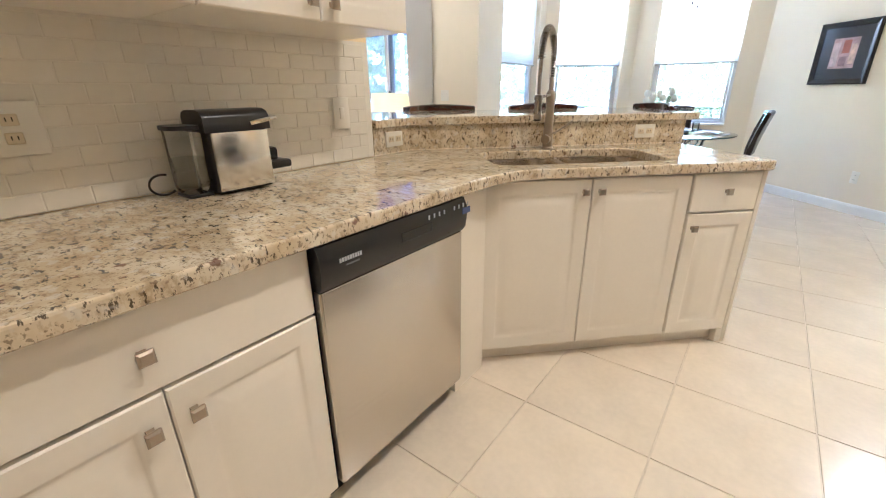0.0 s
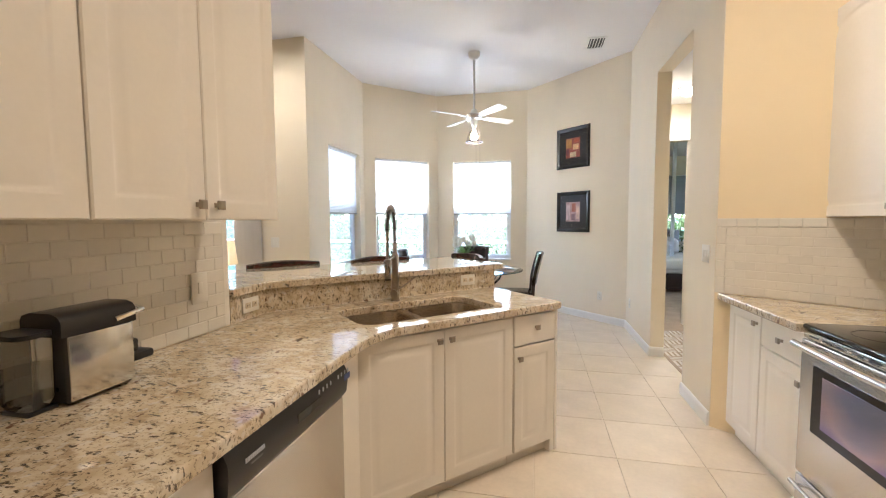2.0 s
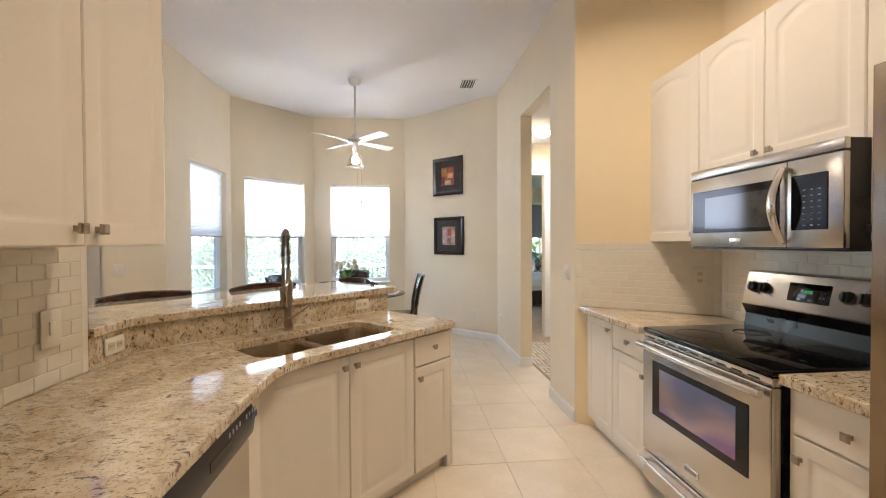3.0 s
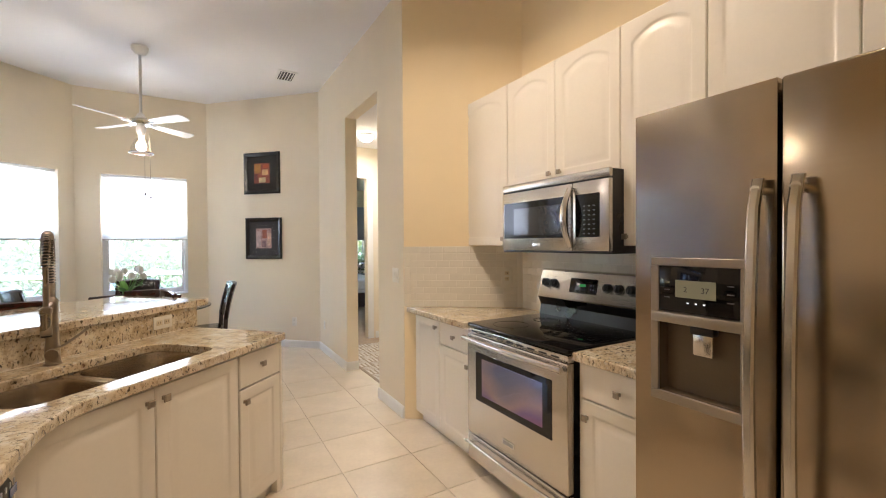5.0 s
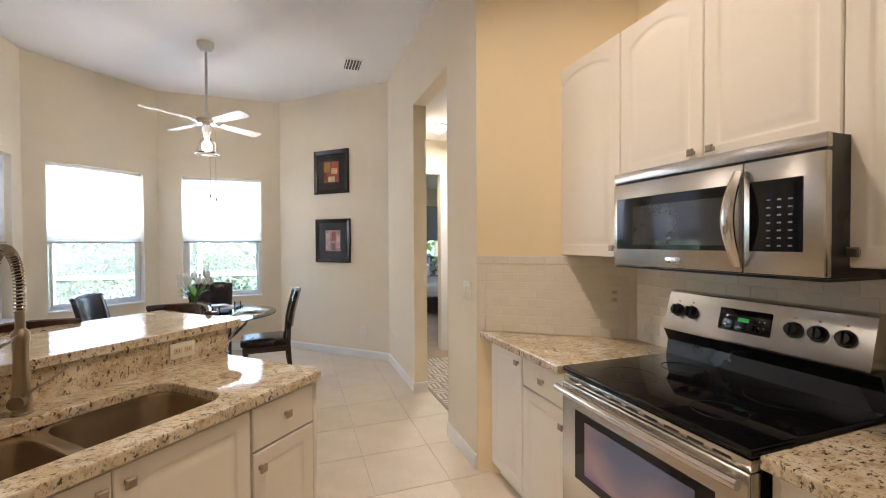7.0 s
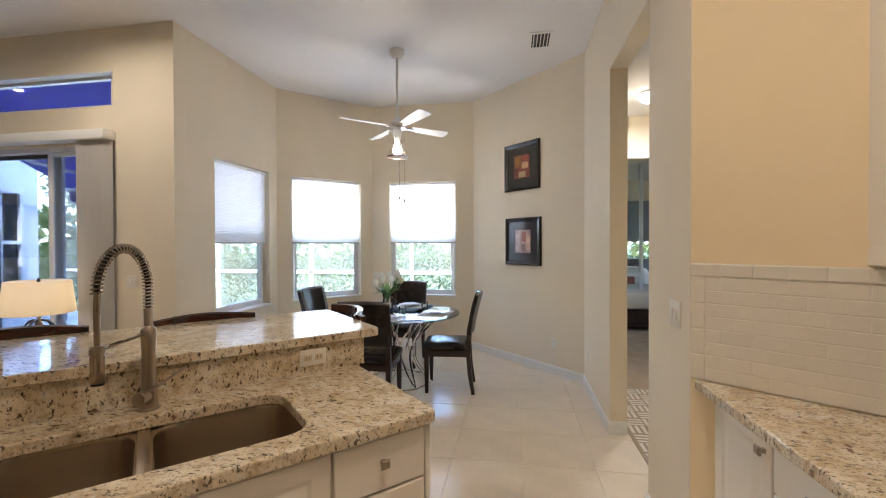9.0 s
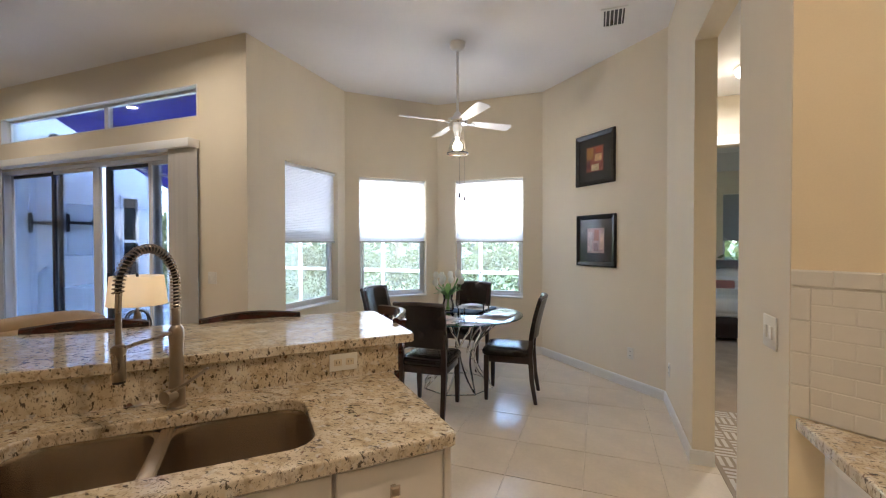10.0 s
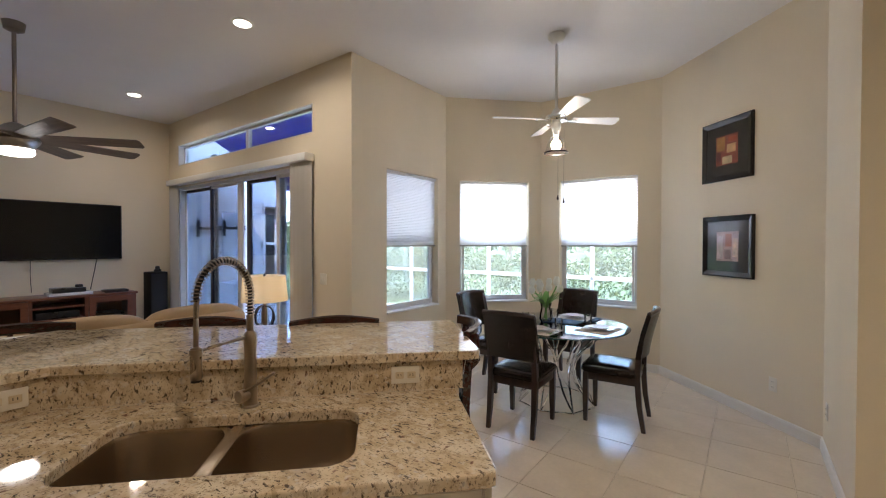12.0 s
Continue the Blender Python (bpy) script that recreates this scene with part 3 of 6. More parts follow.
# the angled filler beside the dishwasher and the peninsula's cabinets
PEN_V = 1.655
PEN = pose(*uv(0.0, PEN_V), 0, 0, 0, 45)
bm = bmesh.new()
prism(bm, [(-0.735, 1.339), (-0.742, 1.560), uv(0.568, PEN_V - 0.012), uv(0.568, PEN_V + 0.12), (-1.25, 1.5), (-1.25, 1.339)], 0.0, 0.872)
tagged(part("filler_cabinet", bm, M_CAB, None, smooth=False), "plain white corner filler beside the dishwasher", "cabinet")
base_cabinet(PEN @ Matrix.Translation((0.57, 0, 0)), 0.915, [("door", 0.004, 0.4595, 0.080, 0.865, 0.425, 0.812), ("door", 0.4595, 0.912, 0.080, 0.865, 0.495, 0.812)], "white two-door sink base cabinet in the peninsula", 0.60, True, True)
base_cabinet(PEN @ Matrix.Translation((1.487, 0, 0)), 0.333, [("drawer", 0.003, 0.325, 0.693, 0.865, 0.165, 0.787), ("door", 0.003, 0.325, 0.080, 0.688, 0.035, 0.625)], "narrow white cabinet with a drawer at the peninsula's end", 0.60)
bm = bmesh.new()
box(bm, 0.0, -0.012, 0.0, 0.022, 0.62, 0.872, 0.003)
box(bm, -0.035, -0.012, 0.0, -0.001, 0.03, 0.077, 0.004)
e = thing("peninsula_end", "white painted end panel with a foot block", "cabinet panel", PEN @ Matrix.Translation((1.8205, 0, 0)))
part("panel", bm, M_CAB, e)
# right run
RIGHT = pose(1.25, 0, 0, 0, 0, -90)
base_cabinet(RIGHT @ Matrix.Translation((-2.958, 0, 0)), 0.853, [("door", 0.07, 0.450, 0.080, 0.868, 0.410, 0.81), ("drawer", 0.455, 0.853, 0.700, 0.868, 0.655, 0.78), ("door", 0.455, 0.853, 0.080, 0.695, 0.828, 0.622)], "white base cabinet between the angled wall and the range", 0.10)
base_cabinet(pose(1.27, 0, 0, 0, 0, -90) @ Matrix.Translation((-1.255, 0, 0)), 0.445, [("drawer", 0.03, 0.445, 0.705, 0.868, 0.228, 0.78), ("door", 0.03, 0.445, 0.080, 0.70, 0.06, 0.622)], "white base cabinet between the range and the refrigerator", 0.645)
UP = pose(1.61, 0, 0, 0, 0, -90)
wall_cabinet(UP @ Matrix.Translation((-2.758, 0, 0)), 0.589, 1.408, 2.528, [(0.0, 0.589, 0.552)], "tall white arched-panel wall cabinet beside the microwave", 0.317, 0.27)
wall_cabinet(UP @ Matrix.Translation((-2.167, 0, 0)), 0.896, 1.80, 2.528, [(0.0, 0.4475, 0.407), (0.4475, 0.896, 0.49)], "white arched two-door cabinet over the microwave", 0.317)
wall_cabinet(UP @ Matrix.Translation((-1.269, 0, 0)), 0.417, 1.408, 2.528, [(0.0, 0.417, 0.037)], "tall white arched-panel wall cabinet beside the refrigerator", 0.317)
wall_cabinet(UP @ Matrix.Translation((-0.850, 0, 0)), 0.952, 1.93, 2.528, [(0.0, 0.476, 0.44), (0.476, 0.952, 0.51)], "white two-door cabinet over the refrigerator", 0.317)

# ---- stone tops ----
END_U, FRONT_V, RISER_V = 1.853, 1.612, 2.285
curve = []
p0, pc, p1 = Vector((-0.672, 1.40)), Vector((-0.672, 1.607)), Vector(uv(0.80, FRONT_V))
for k in range(9):
    t = k / 8
    curve.append(tuple(p0 * (1 - t) ** 2 + pc * 2 * t * (1 - t) + p1 * t * t))
outline = [(-1.388, -1.3), (-0.672, -1.3)] + curve + [uv(END_U - 0.03, FRONT_V), uv(END_U - 0.008, FRONT_V + 0.008), uv(END_U, FRONT_V + 0.03), uv(END_U, RISER_V - 0.001), (-1.388, R2 * RISER_V * 2 - 1.388 - 0.001)]
SINK = (0.645, 1.722, 1.458, 2.125)
hole = [uv(a, b) for a, b in round_rect(*SINK, 0.085)]
top = thing("granite_countertop", "speckled cream granite worktop with an undermount sink cut-out", "countertop")
slab("worktop", outline, 0.8735, 0.914, M_GRANITE, top, hole)
top = thing("granite_countertop", "short speckled granite worktop between end wall and range", "countertop")
slab("worktop", [(1.188, 2.122), (1.926, 2.122), (1.926, 2.398), (1.185, 2.944), (1.174, 2.935)], 0.8735, 0.914, M_GRANITE, top)
top = thing("granite_countertop", "short speckled granite worktop beside the refrigerator", "countertop")
slab("worktop", [(1.222, 0.815), (1.926, 0.815), (1.926, 1.256), (1.222, 1.256)], 0.8735, 0.914, M_GRANITE, top)
# the raised bar: riser, half wall and top
top = thing("granite_bar", "raised speckled granite breakfast bar on a half wall", "bar counter")
BEND = (-1.388, 2 * R2 * RISER_V - 1.388)
slab("riser", [(-1.388, 1.585), BEND, uv(1.886, RISER_V), uv(1.886, RISER_V + 0.02), (BEND[0] - 0.02, BEND[1] + 0.008), (-1.408, 1.585)][::-1], 0.9145, 1.039, M_GRANITE, top)
bm = bmesh.new()
prism(bm, [(-1.412, 1.585), (BEND[0] - 0.024, BEND[1] + 0.012), uv(1.874, RISER_V + 0.022), uv(1.874, RISER_V + 0.14), (-1.53, 1.96), (-1.53, 1.585)], 0.0, 1.038)
part("half_wall", bm, M_CREAM, top, "cream painted half wall", smooth=False)
slab("bar_top", [(-1.37, 1.588), (-1.37, 1.832), uv(1.925, 2.262), uv(1.955, 2.27), uv(1.963, 2.30), uv(1.963, 2.94), uv(1.955, 2.968), uv(1.925, 2.976), (-2.19, 2.02), (-2.19, 1.588)], 1.040, 1.079, M_GRANITE, top)


# ---- sink and tap ----
def bowl(e, u0, u1, v0, v1, depth):
    bm = bmesh.new()
    rings = []
    for grow, z, r in ((0.022, 0.8725, 0.12), (0.0, 0.8725, 0.105), (-0.004, 0.86, 0.102), (-0.010, 0.873 - depth + 0.045, 0.095), (-0.022, 0.873 - depth + 0.012, 0.075), (-0.05, 0.873 - depth, 0.06)):
        rings.append([(*uv(a, b), z) for a, b in round_rect(u0 - grow, v0 - grow, u1 + grow, v1 + grow, r)])
    ring_loft(bm, rings, cap0=False)
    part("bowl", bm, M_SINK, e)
    c = uv((u0 + u1) / 2, (v0 + v1) / 2 + 0.05)
    part("drain", lathe(bmesh.new(), [(0.055, 0.0), (0.052, 0.004), (0.04, 0.003), (0.035, 0.001)], 20, (*c, 0.873 - depth + 0.0005)), M_CHROME, e)


sink = thing("kitchen_sink", "brushed stainless double-bowl undermount sink", "sink")
bowl(sink, 0.635, 1.0075, 1.712, 2.135, 0.20)
bowl(sink, 1.0525, 1.463, 1.712, 2.135, 0.20)
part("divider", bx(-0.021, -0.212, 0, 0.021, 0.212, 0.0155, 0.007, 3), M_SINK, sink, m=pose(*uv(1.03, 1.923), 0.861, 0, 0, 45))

tap = thing("kitchen_faucet", "brushed nickel pull-down faucet with a spring neck", "faucet", pose(*uv(1.045, 2.205), 0.914, 0, 0, 45))
part("body", lathe(bmesh.new(), [(0.031, 0.0), (0.031, 0.006), (0.026, 0.010), (0.026, 0.07), (0.023, 0.10), (0.021, 0.20), (0.024, 0.25), (0.024, 0.275), (0.014, 0.29)], 20), M_NICKEL, tap)
SPOUT = Vector((-0.125, -0.165, 0))
neck = [Vector((0, 0, 0.345 + 0.013 * k)) for k in range(6)]
for k in range(0, 17):
    a = math.pi * k / 16
    neck.append(SPOUT * (0.5 - 0.5 * math.cos(a)) + Vector((0, 0, 0.424 + 0.135 * math.sin(a))))
part("hose", tube(bmesh.new(), neck, 0.0085, 8), M_BLACK, tap)
lens = [0.0]
for a, b in zip(neck, neck[1:]):
    lens.append(lens[-1] + (b - a).length)
coil, turns = [], 38
side = Vector((SPOUT.y, -SPOUT.x, 0)).normalized()
for k in range(turns * 9 + 1):
    s = lens[-1] * k / (turns * 9)
    i = max(j for j in range(len(lens) - 1) if lens[j] <= s)
    f = (s - lens[i]) / (lens[i + 1] - lens[i])
    p, d = neck[i].lerp(neck[i + 1], f), (neck[i + 1] - neck[i]).normalized()
    n2 = d.cross(side).normalized()
    a = 2 * math.pi * k / 9
    coil.append(p + 0.0145 * (math.cos(a) * side + math.sin(a) * n2))
part("spring", tube(bmesh.new(), coil, 0.0026, 5), M_NICKEL, tap)
part("upright_tube", lathe(bmesh.new(), [(0.0135, 0.285), (0.0135, 0.345), (0.010, 0.352)], 16), M_NICKEL, tap)
part("drop_tube", tube(bmesh.new(), [SPOUT + Vector((0, 0, 0.262)), SPOUT + Vector((0, 0, 0.38)), SPOUT * 0.985 + Vector((0, 0, 0.428))], 0.0088, 12), M_NICKEL, tap)
head = part("spray_head", lathe(bmesh.new(), [(0.0095, 0.272), (0.0175, 0.267), (0.0185, 0.235), (0.0175, 0.20), (0.0195, 0.165), (0.017, 0.16)], 18, (SPOUT.x, SPOUT.y, 0)), M_NICKEL, tap)
part("nozzle", lathe(bmesh.new(), [(0.017, 0.1595), (0.017, 0.153), (0.008, 0.151)], 18, (SPOUT.x, SPOUT.y, 0)), M_BLACK, head)
bm = tube(bmesh.new(), [(0, 0, 0.268), SPOUT * 0.5 + Vector((0, 0, 0.262)), SPOUT * 0.92 + Vector((0, 0, 0.256))], 0.0062, 8)
lathe(bm, [(0.0208, 0.246), (0.0208, 0.264)], 18, (SPOUT.x, SPOUT.y, 0))
part("holder_arm", bm, M_NICKEL, tap)
drum = SPOUT.normalized()
bm = tube(bmesh.new(), [drum * 0.012 + Vector((0, 0, 0.05)), drum * 0.052 + Vector((0, 0, 0.05))], 0.0225, 18)
tube(bm, [drum * 0.040 + Vector((0, 0, 0.062)), Vector((0.020, -0.045, 0.085)), Vector((0.060, -0.056, 0.112)), Vector((0.102, -0.062, 0.142))], 0.0052, 8)
part("lever", bm, M_NICKEL, tap)


# ---- appliances ----
def bar_handle(parent, p0, p1, out, r, bulge=0.02, name="handle"):
    """A bowed bar handle held off its door by two posts."""
    p0, p1, out = Vector(p0), Vector(p1), Vector(out)
    bm = tube(bmesh.new(), bow(p0 + out, p1 + out, out.normalized() * bulge, 14), r, 12)
    for p in (p0.lerp(p1, 0.05), p0.lerp(p1, 0.95)):
        tube(bm, [p, p + out * 1.02], r * 0.8, 10)
    return part(name, bm, M_STEELH, parent)


dw = thing("dishwasher", "stainless dishwasher with a black control strip under the worktop", "dishwasher", pose(-0.722, 0.706, 0, 0, 0, 90))
W = 0.630
part("body", bx(0.012, 0.012, 0.09, W - 0.012, 0.58, 0.866), M_BLACK, dw)
part("door", bx(0.004, -0.022, 0.092, W - 0.004, 0.01, 0.738, 0.008, 3), M_STEEL, dw)
bm = bmesh.new()
ring_loft(bm, [[(x, -0.022, 0.740), (x, -0.034, 0.757), (x, -0.040, 0.80), (x, -0.038, 0.835), (x, -0.026, 0.860), (x, 0.01, 0.866), (x, 0.01, 0.740)] for x in (0.002, W - 0.002)])
panel = part("control_panel", bm, M_BLACK, dw, "black plastic control panel")
part("pull_recess", bx(0.29, -0.0415, 0.795, 0.43, -0.0395, 0.822), M_BLACKGLASS, panel)
white_mark = surf("printed_mark", (0.55, 0.57, 0.60), 0.5)
for k in range(8):
    part("button", bx(0.415 + k * 0.026 + (0.03 if k > 3 else 0), -0.0412, 0.832, 0.421 + k * 0.026 + (0.03 if k > 3 else 0), -0.0392, 0.846), white_mark, panel)
part("indicator_window", bx(0.60, -0.0414, 0.806, 0.645, -0.0396, 0.828), surf("indicator_blue", (0.10, 0.14, 0.30), 0.2), panel)
for k in range(9):
    part("maker_mark", bx(0.060 + 0.0085 * k, -0.0412, 0.808, 0.0655 + 0.0085 * k, -0.0390, 0.819), white_mark, panel)
part("maker_mark", bx(0.080, -0.0412, 0.795, 0.125, -0.0390, 0.799), surf("grey_mark", (0.15, 0.15, 0.15), 0.5), panel)
part("toe_panel", bx(0.0, 0.05, 0.0, W, 0.07, 0.089), M_BLACK, dw)

rg = thing("electric_range", "stainless electric range with a black glass cooktop", "range", pose(1.235, 2.112, 0, 0, 0, -90))
W = 0.845
part("body", bx(0.004, 0.02, 0.05, W - 0.004, 0.64, 0.895), M_BLACK, rg)
for fx in (0.05, W - 0.09):
    part("foot", bx(fx, 0.06, 0.0, fx + 0.04, 0.10, 0.05), M_BLACK, rg)
bm = bx(0.0, -0.030, 0.893, W, 0.62, 0.921, 0.012, 3)
ct = part("cooktop", bm, M_BLACKGLASS, rg, "black glass cooktop with a rounded rim")
ringmat = surf("burner_ring", (0.05, 0.05, 0.052), 0.25)
for cx, cy, r in ((0.22, 0.15, 0.11), (0.62, 0.15, 0.085), (0.22, 0.45, 0.085), (0.62, 0.45, 0.11)):
    bm = bmesh.new()
    lathe(bm, [(r, 0.0), (r, 0.0006), (r - 0.004, 0.0006), (r - 0.004, 0.0)], 40, (cx, cy, 0.9211), False)
    part("burner", bm, ringmat, ct)
dr = part("oven_door", bx(0.004, -0.030, 0.226, W - 0.004, 0.018, 0.852, 0.007, 3), M_STEEL, rg)
part("window_surround", bx(0.100, -0.0335, 0.455, W - 0.103, -0.0295, 0.752, 0.001, 1), M_BLACKGLASS, dr)
# coated oven window; its iridescent sheen is painted as purple and blue noise
m_oven, nt, b = node_mat("painted_sheen_oven_glass")
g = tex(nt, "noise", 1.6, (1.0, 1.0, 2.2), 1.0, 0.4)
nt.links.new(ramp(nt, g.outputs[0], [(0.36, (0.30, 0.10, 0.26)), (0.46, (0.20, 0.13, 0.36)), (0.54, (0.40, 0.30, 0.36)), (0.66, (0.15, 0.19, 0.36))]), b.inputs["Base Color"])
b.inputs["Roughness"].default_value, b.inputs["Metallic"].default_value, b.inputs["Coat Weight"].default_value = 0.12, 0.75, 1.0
wn2 = part("window", bx(0.165, -0.0352, 0.495, W - 0.165, -0.033, 0.722, 0.001, 1), m_oven, dr, "oven window with a painted purple sheen")
part("vent_strip", bx(0.004, -0.024, 0.856, W - 0.004, 0.018, 0.890, 0.004), M_STEELH, rg)
for k in range(9):
    part("vent_slot", bx(0.05 + k * 0.085, -0.0255, 0.868, 0.105 + k * 0.085, -0.0235, 0.876), M_BLACK, rg)
bar_handle(rg, (0.012, -0.03, 0.829), (W - 0.012, -0.03, 0.829), (0, -0.036, 0), 0.0165, 0.012)
part("drawer", bx(0.004, -0.028, 0.052, W - 0.004, 0.018, 0.216, 0.007, 3), M_STEEL, rg)
bar_handle(rg, (0.02, -0.028, 0.178), (W - 0.02, -0.028, 0.178), (0, -0.028, 0), 0.011, 0.012, "drawer_handle")
bm = bx(0.36, -0.034, 0.285, 0.46, -0.0295, 0.318, 0.003)
bd = part("badge", bm, M_CHROME, dr)
part("badge_field", bx(0.368, -0.0352, 0.291, 0.452, -0.0338, 0.312), surf("badge_grey", (0.30, 0.29, 0.28), 0.35, 0.6), bd)
bm = bmesh.new()
ring_loft(bm, [[(x, 0.60, 0.915), (x, 0.612, 0.99), (x, 0.585, 1.045), (x, 0.69, 1.045), (x, 0.69, 0.915)] for x in (0.0, W - 0.012)])
part("back_riser", bm, M_BLACK, rg, smooth=False)
bm = bmesh.new()
ring_loft(bm, [[(x, 0.580, 1.046), (x, 0.588, 1.054), (x, 0.632, 1.228), (x, 0.645, 1.238), (x, 0.69, 1.238), (x, 0.69, 1.046)] for x in (0.0, 0.806)])
bp = part("control_panel", bm, M_STEEL, rg, "tilted stainless control panel")
TILT = Matrix.Translation((0, 0.5875, 1.055)) @ Matrix.Rotation(-math.atan2(0.044, 0.174), 4, "X")
for kx in (0.062, 0.136, 0.570, 0.648, 0.730):
    k1 = part("knob", lathe(bmesh.new(), [(0.031, 0.0), (0.031, 0.004), (0.026, 0.006), (0.024, 0.024), (0.021, 0.028)], 20), M_BLACK, bp, m=TILT @ Matrix.Translation((kx, -0.001, 0.093)) @ Matrix.Rotation(radians(90), 4, "X"))
    part("grip", bx(-0.005, -0.024, 0.026, 0.005, 0.024, 0.038, 0.003), M_BLACK, k1)
    part("dial_mark", bx(kx - 0.003, -0.0015, 0.136, kx + 0.003, 0.0005, 0.141), M_BLACK, bp, m=TILT)
disp = part("display", bx(0.275, -0.004, 0.045, 0.490, 0.002, 0.140, 0.004), M_BLACKGLASS, bp, m=TILT)
part("clock_digits", bx(0.36, -0.0052, 0.088, 0.405, -0.0038, 0.104), glow_mat("green_digits", (0.05, 0.6, 0.15), 0.003), disp)
for k in range(2):
    for j in range(2):
        part("button", bx(0.445 + 0.02 * k, -0.0052, 0.072 + 0.026 * j, 0.449 + 0.02 * k, -0.0038, 0.076 + 0.026 * j), white_mark, disp)

key_mark = surf("dim_key_print", (0.16, 0.17, 0.18), 0.5)
mw = thing("microwave", "stainless over-the-range microwave with a curved handle", "microwave", pose(1.471, 2.078, 0, 0, 0, -90))
W = 0.833
part("body", bx(0.004, 0.03, 1.375, W - 0.004, 0.455, 1.795), M_BLACK, mw)
part("bottom_grille", bx(0.004, 0.012, 1.366, W - 0.002, 0.45, 1.3745), M_BLACK, mw)
part("vent_strip", bx(0.0, 0.002, 1.752, W, 0.029, 1.798, 0.006), M_STEEL, mw)
part("vent_gap", bx(0.004, 0.006, 1.7455, W - 0.004, 0.028, 1.7515), M_BLACK, mw)
md = part("door", bx(0.0, 0.0, 1.378, 0.598, 0.029, 1.745, 0.006), M_STEEL, mw)
part("window_frame", bx(0.024, -0.0035, 1.452, 0.566, 0.001, 1.678, 0.001, 1), M_BLACKGLASS, md)
part("window", bx(0.120, -0.005, 1.470, 0.545, -0.0032, 1.640, 0.001, 1), M_MWGLASS, md, "dark see-through window")
part("badge", bx(0.29, -0.004, 1.397, 0.36, 0.001, 1.422, 0.002), M_CHROME, md)
mp = part("control_side", bx(0.600, 0.0, 1.378, W, 0.029, 1.745, 0.006), M_STEEL, mw)
keys = part("keypad", bx(0.622, -0.0035, 1.452, W - 0.058, 0.001, 1.678, 0.001, 1), M_BLACKGLASS, mp)
for r in range(7):
    for c in range(3):
        part("key", bx(0.676 + c * 0.031, -0.0046, 1.468 + r * 0.024, 0.687 + c * 0.031, -0.0034, 1.473 + r * 0.024), key_mark, keys)
bm = bmesh.new()
rings = []
for k in range(17):
    t = k / 16
    y, w = -0.012 - 0.052 * math.sin(math.pi * t), 0.0145 + 0.008 * math.sin(math.pi * t)
    rings.append([(0.590 + a * w, y + b * 0.009, 1.398 + 0.322 * t) for a, b in ((-1, -0.2), (-0.7, -0.8), (0, -1), (0.7, -0.8), (1, -0.2), (1, 0.6), (0.7, 1), (-0.7, 1), (-1, 0.6))])
ring_loft(bm, rings)
for z in (1.405, 1.713):
    tube(bm, [(0.590, 0.001, z), (0.590, -0.016, z)], 0.011, 10)
part("handle", bm, M_STEELH, mw, "wide bowed steel handle")

fr = thing("refrigerator", "stainless side-by-side refrigerator with an ice dispenser", "refrigerator", pose(1.03, 0.798, 0, 0, 0, -90))
W = 0.92
part("body", bx(0.01, 0.06, 0.03, W - 0.01, 0.88, 1.835), M_BLACK, fr)
part("base_grille", bx(0.01, 0.05, 0.0, W - 0.01, 0.07, 0.085), M_BLACK, fr)
SPLIT = 0.412
# the freezer door is built round the dispenser's recess
DX0, DX1, DZ0, DZ1 = 0.072, 0.340, 0.921, 1.362
bm = bmesh.new()
box(bm, 0.0, 0.0, 0.09, DX0, 0.055, 1.853)
box(bm, DX1, 0.0, 0.09, SPLIT - 0.004, 0.055, 1.853)
box(bm, DX0, 0.0, 0.09, DX1, 0.055, DZ0)
box(bm, DX0, 0.0, DZ1, DX1, 0.055, 1.853)
bmesh.ops.remove_doubles(bm, verts=bm.verts, dist=1e-5)
bmesh.ops.delete(bm, geom=[f for f in bm.faces if len([g for g in bm.faces if g is not f and (g.calc_center_median() - f.calc_center_median()).length < 1e-5])], context="FACES_ONLY")
fd = part("freezer_door", bm, M_FRIDGE, fr, smooth=False)
part("fridge_door", bx(SPLIT + 0.004, 0.0, 0.09, W, 0.055, 1.853, 0.008, 3), M_FRIDGE, fr)
bm = bmesh.new()
for a in ((DX0 - 0.012, DZ0 - 0.012, DX1 + 0.012, DZ0 + 0.018), (DX0 - 0.012, DZ1 - 0.014, DX1 + 0.012, DZ1 + 0.012), (DX0 - 0.012, DZ0 + 0.018, DX0 + 0.014, DZ1 - 0.014), (DX1 - 0.014, DZ0 + 0.018, DX1 + 0.012, DZ1 - 0.014)):
    box(bm, a[0], -0.008, a[1], a[2], 0.004, a[3], 0.002, 1)
ds = part("dispenser_frame", bm, surf("grey_dispenser_plastic", (0.34, 0.29, 0.23), 0.35, 0.5), fd)
dp = part("dispenser_panel", bx(DX0 + 0.015, -0.005, 1.202, DX1 - 0.015, 0.02, DZ1 - 0.015, 0.002), M_BLACKGLASS, fd)
m_lcd = glow_mat("backlit_display", (0.22, 0.21, 0.13), 0.004)
lcd = part("display", bx(0.142, -0.0065, 1.250, 0.262, -0.0045, 1.304), m_lcd, dp, "pale backlit display")
m_seg = surf("display_segments", (0.03, 0.03, 0.02), 0.6)


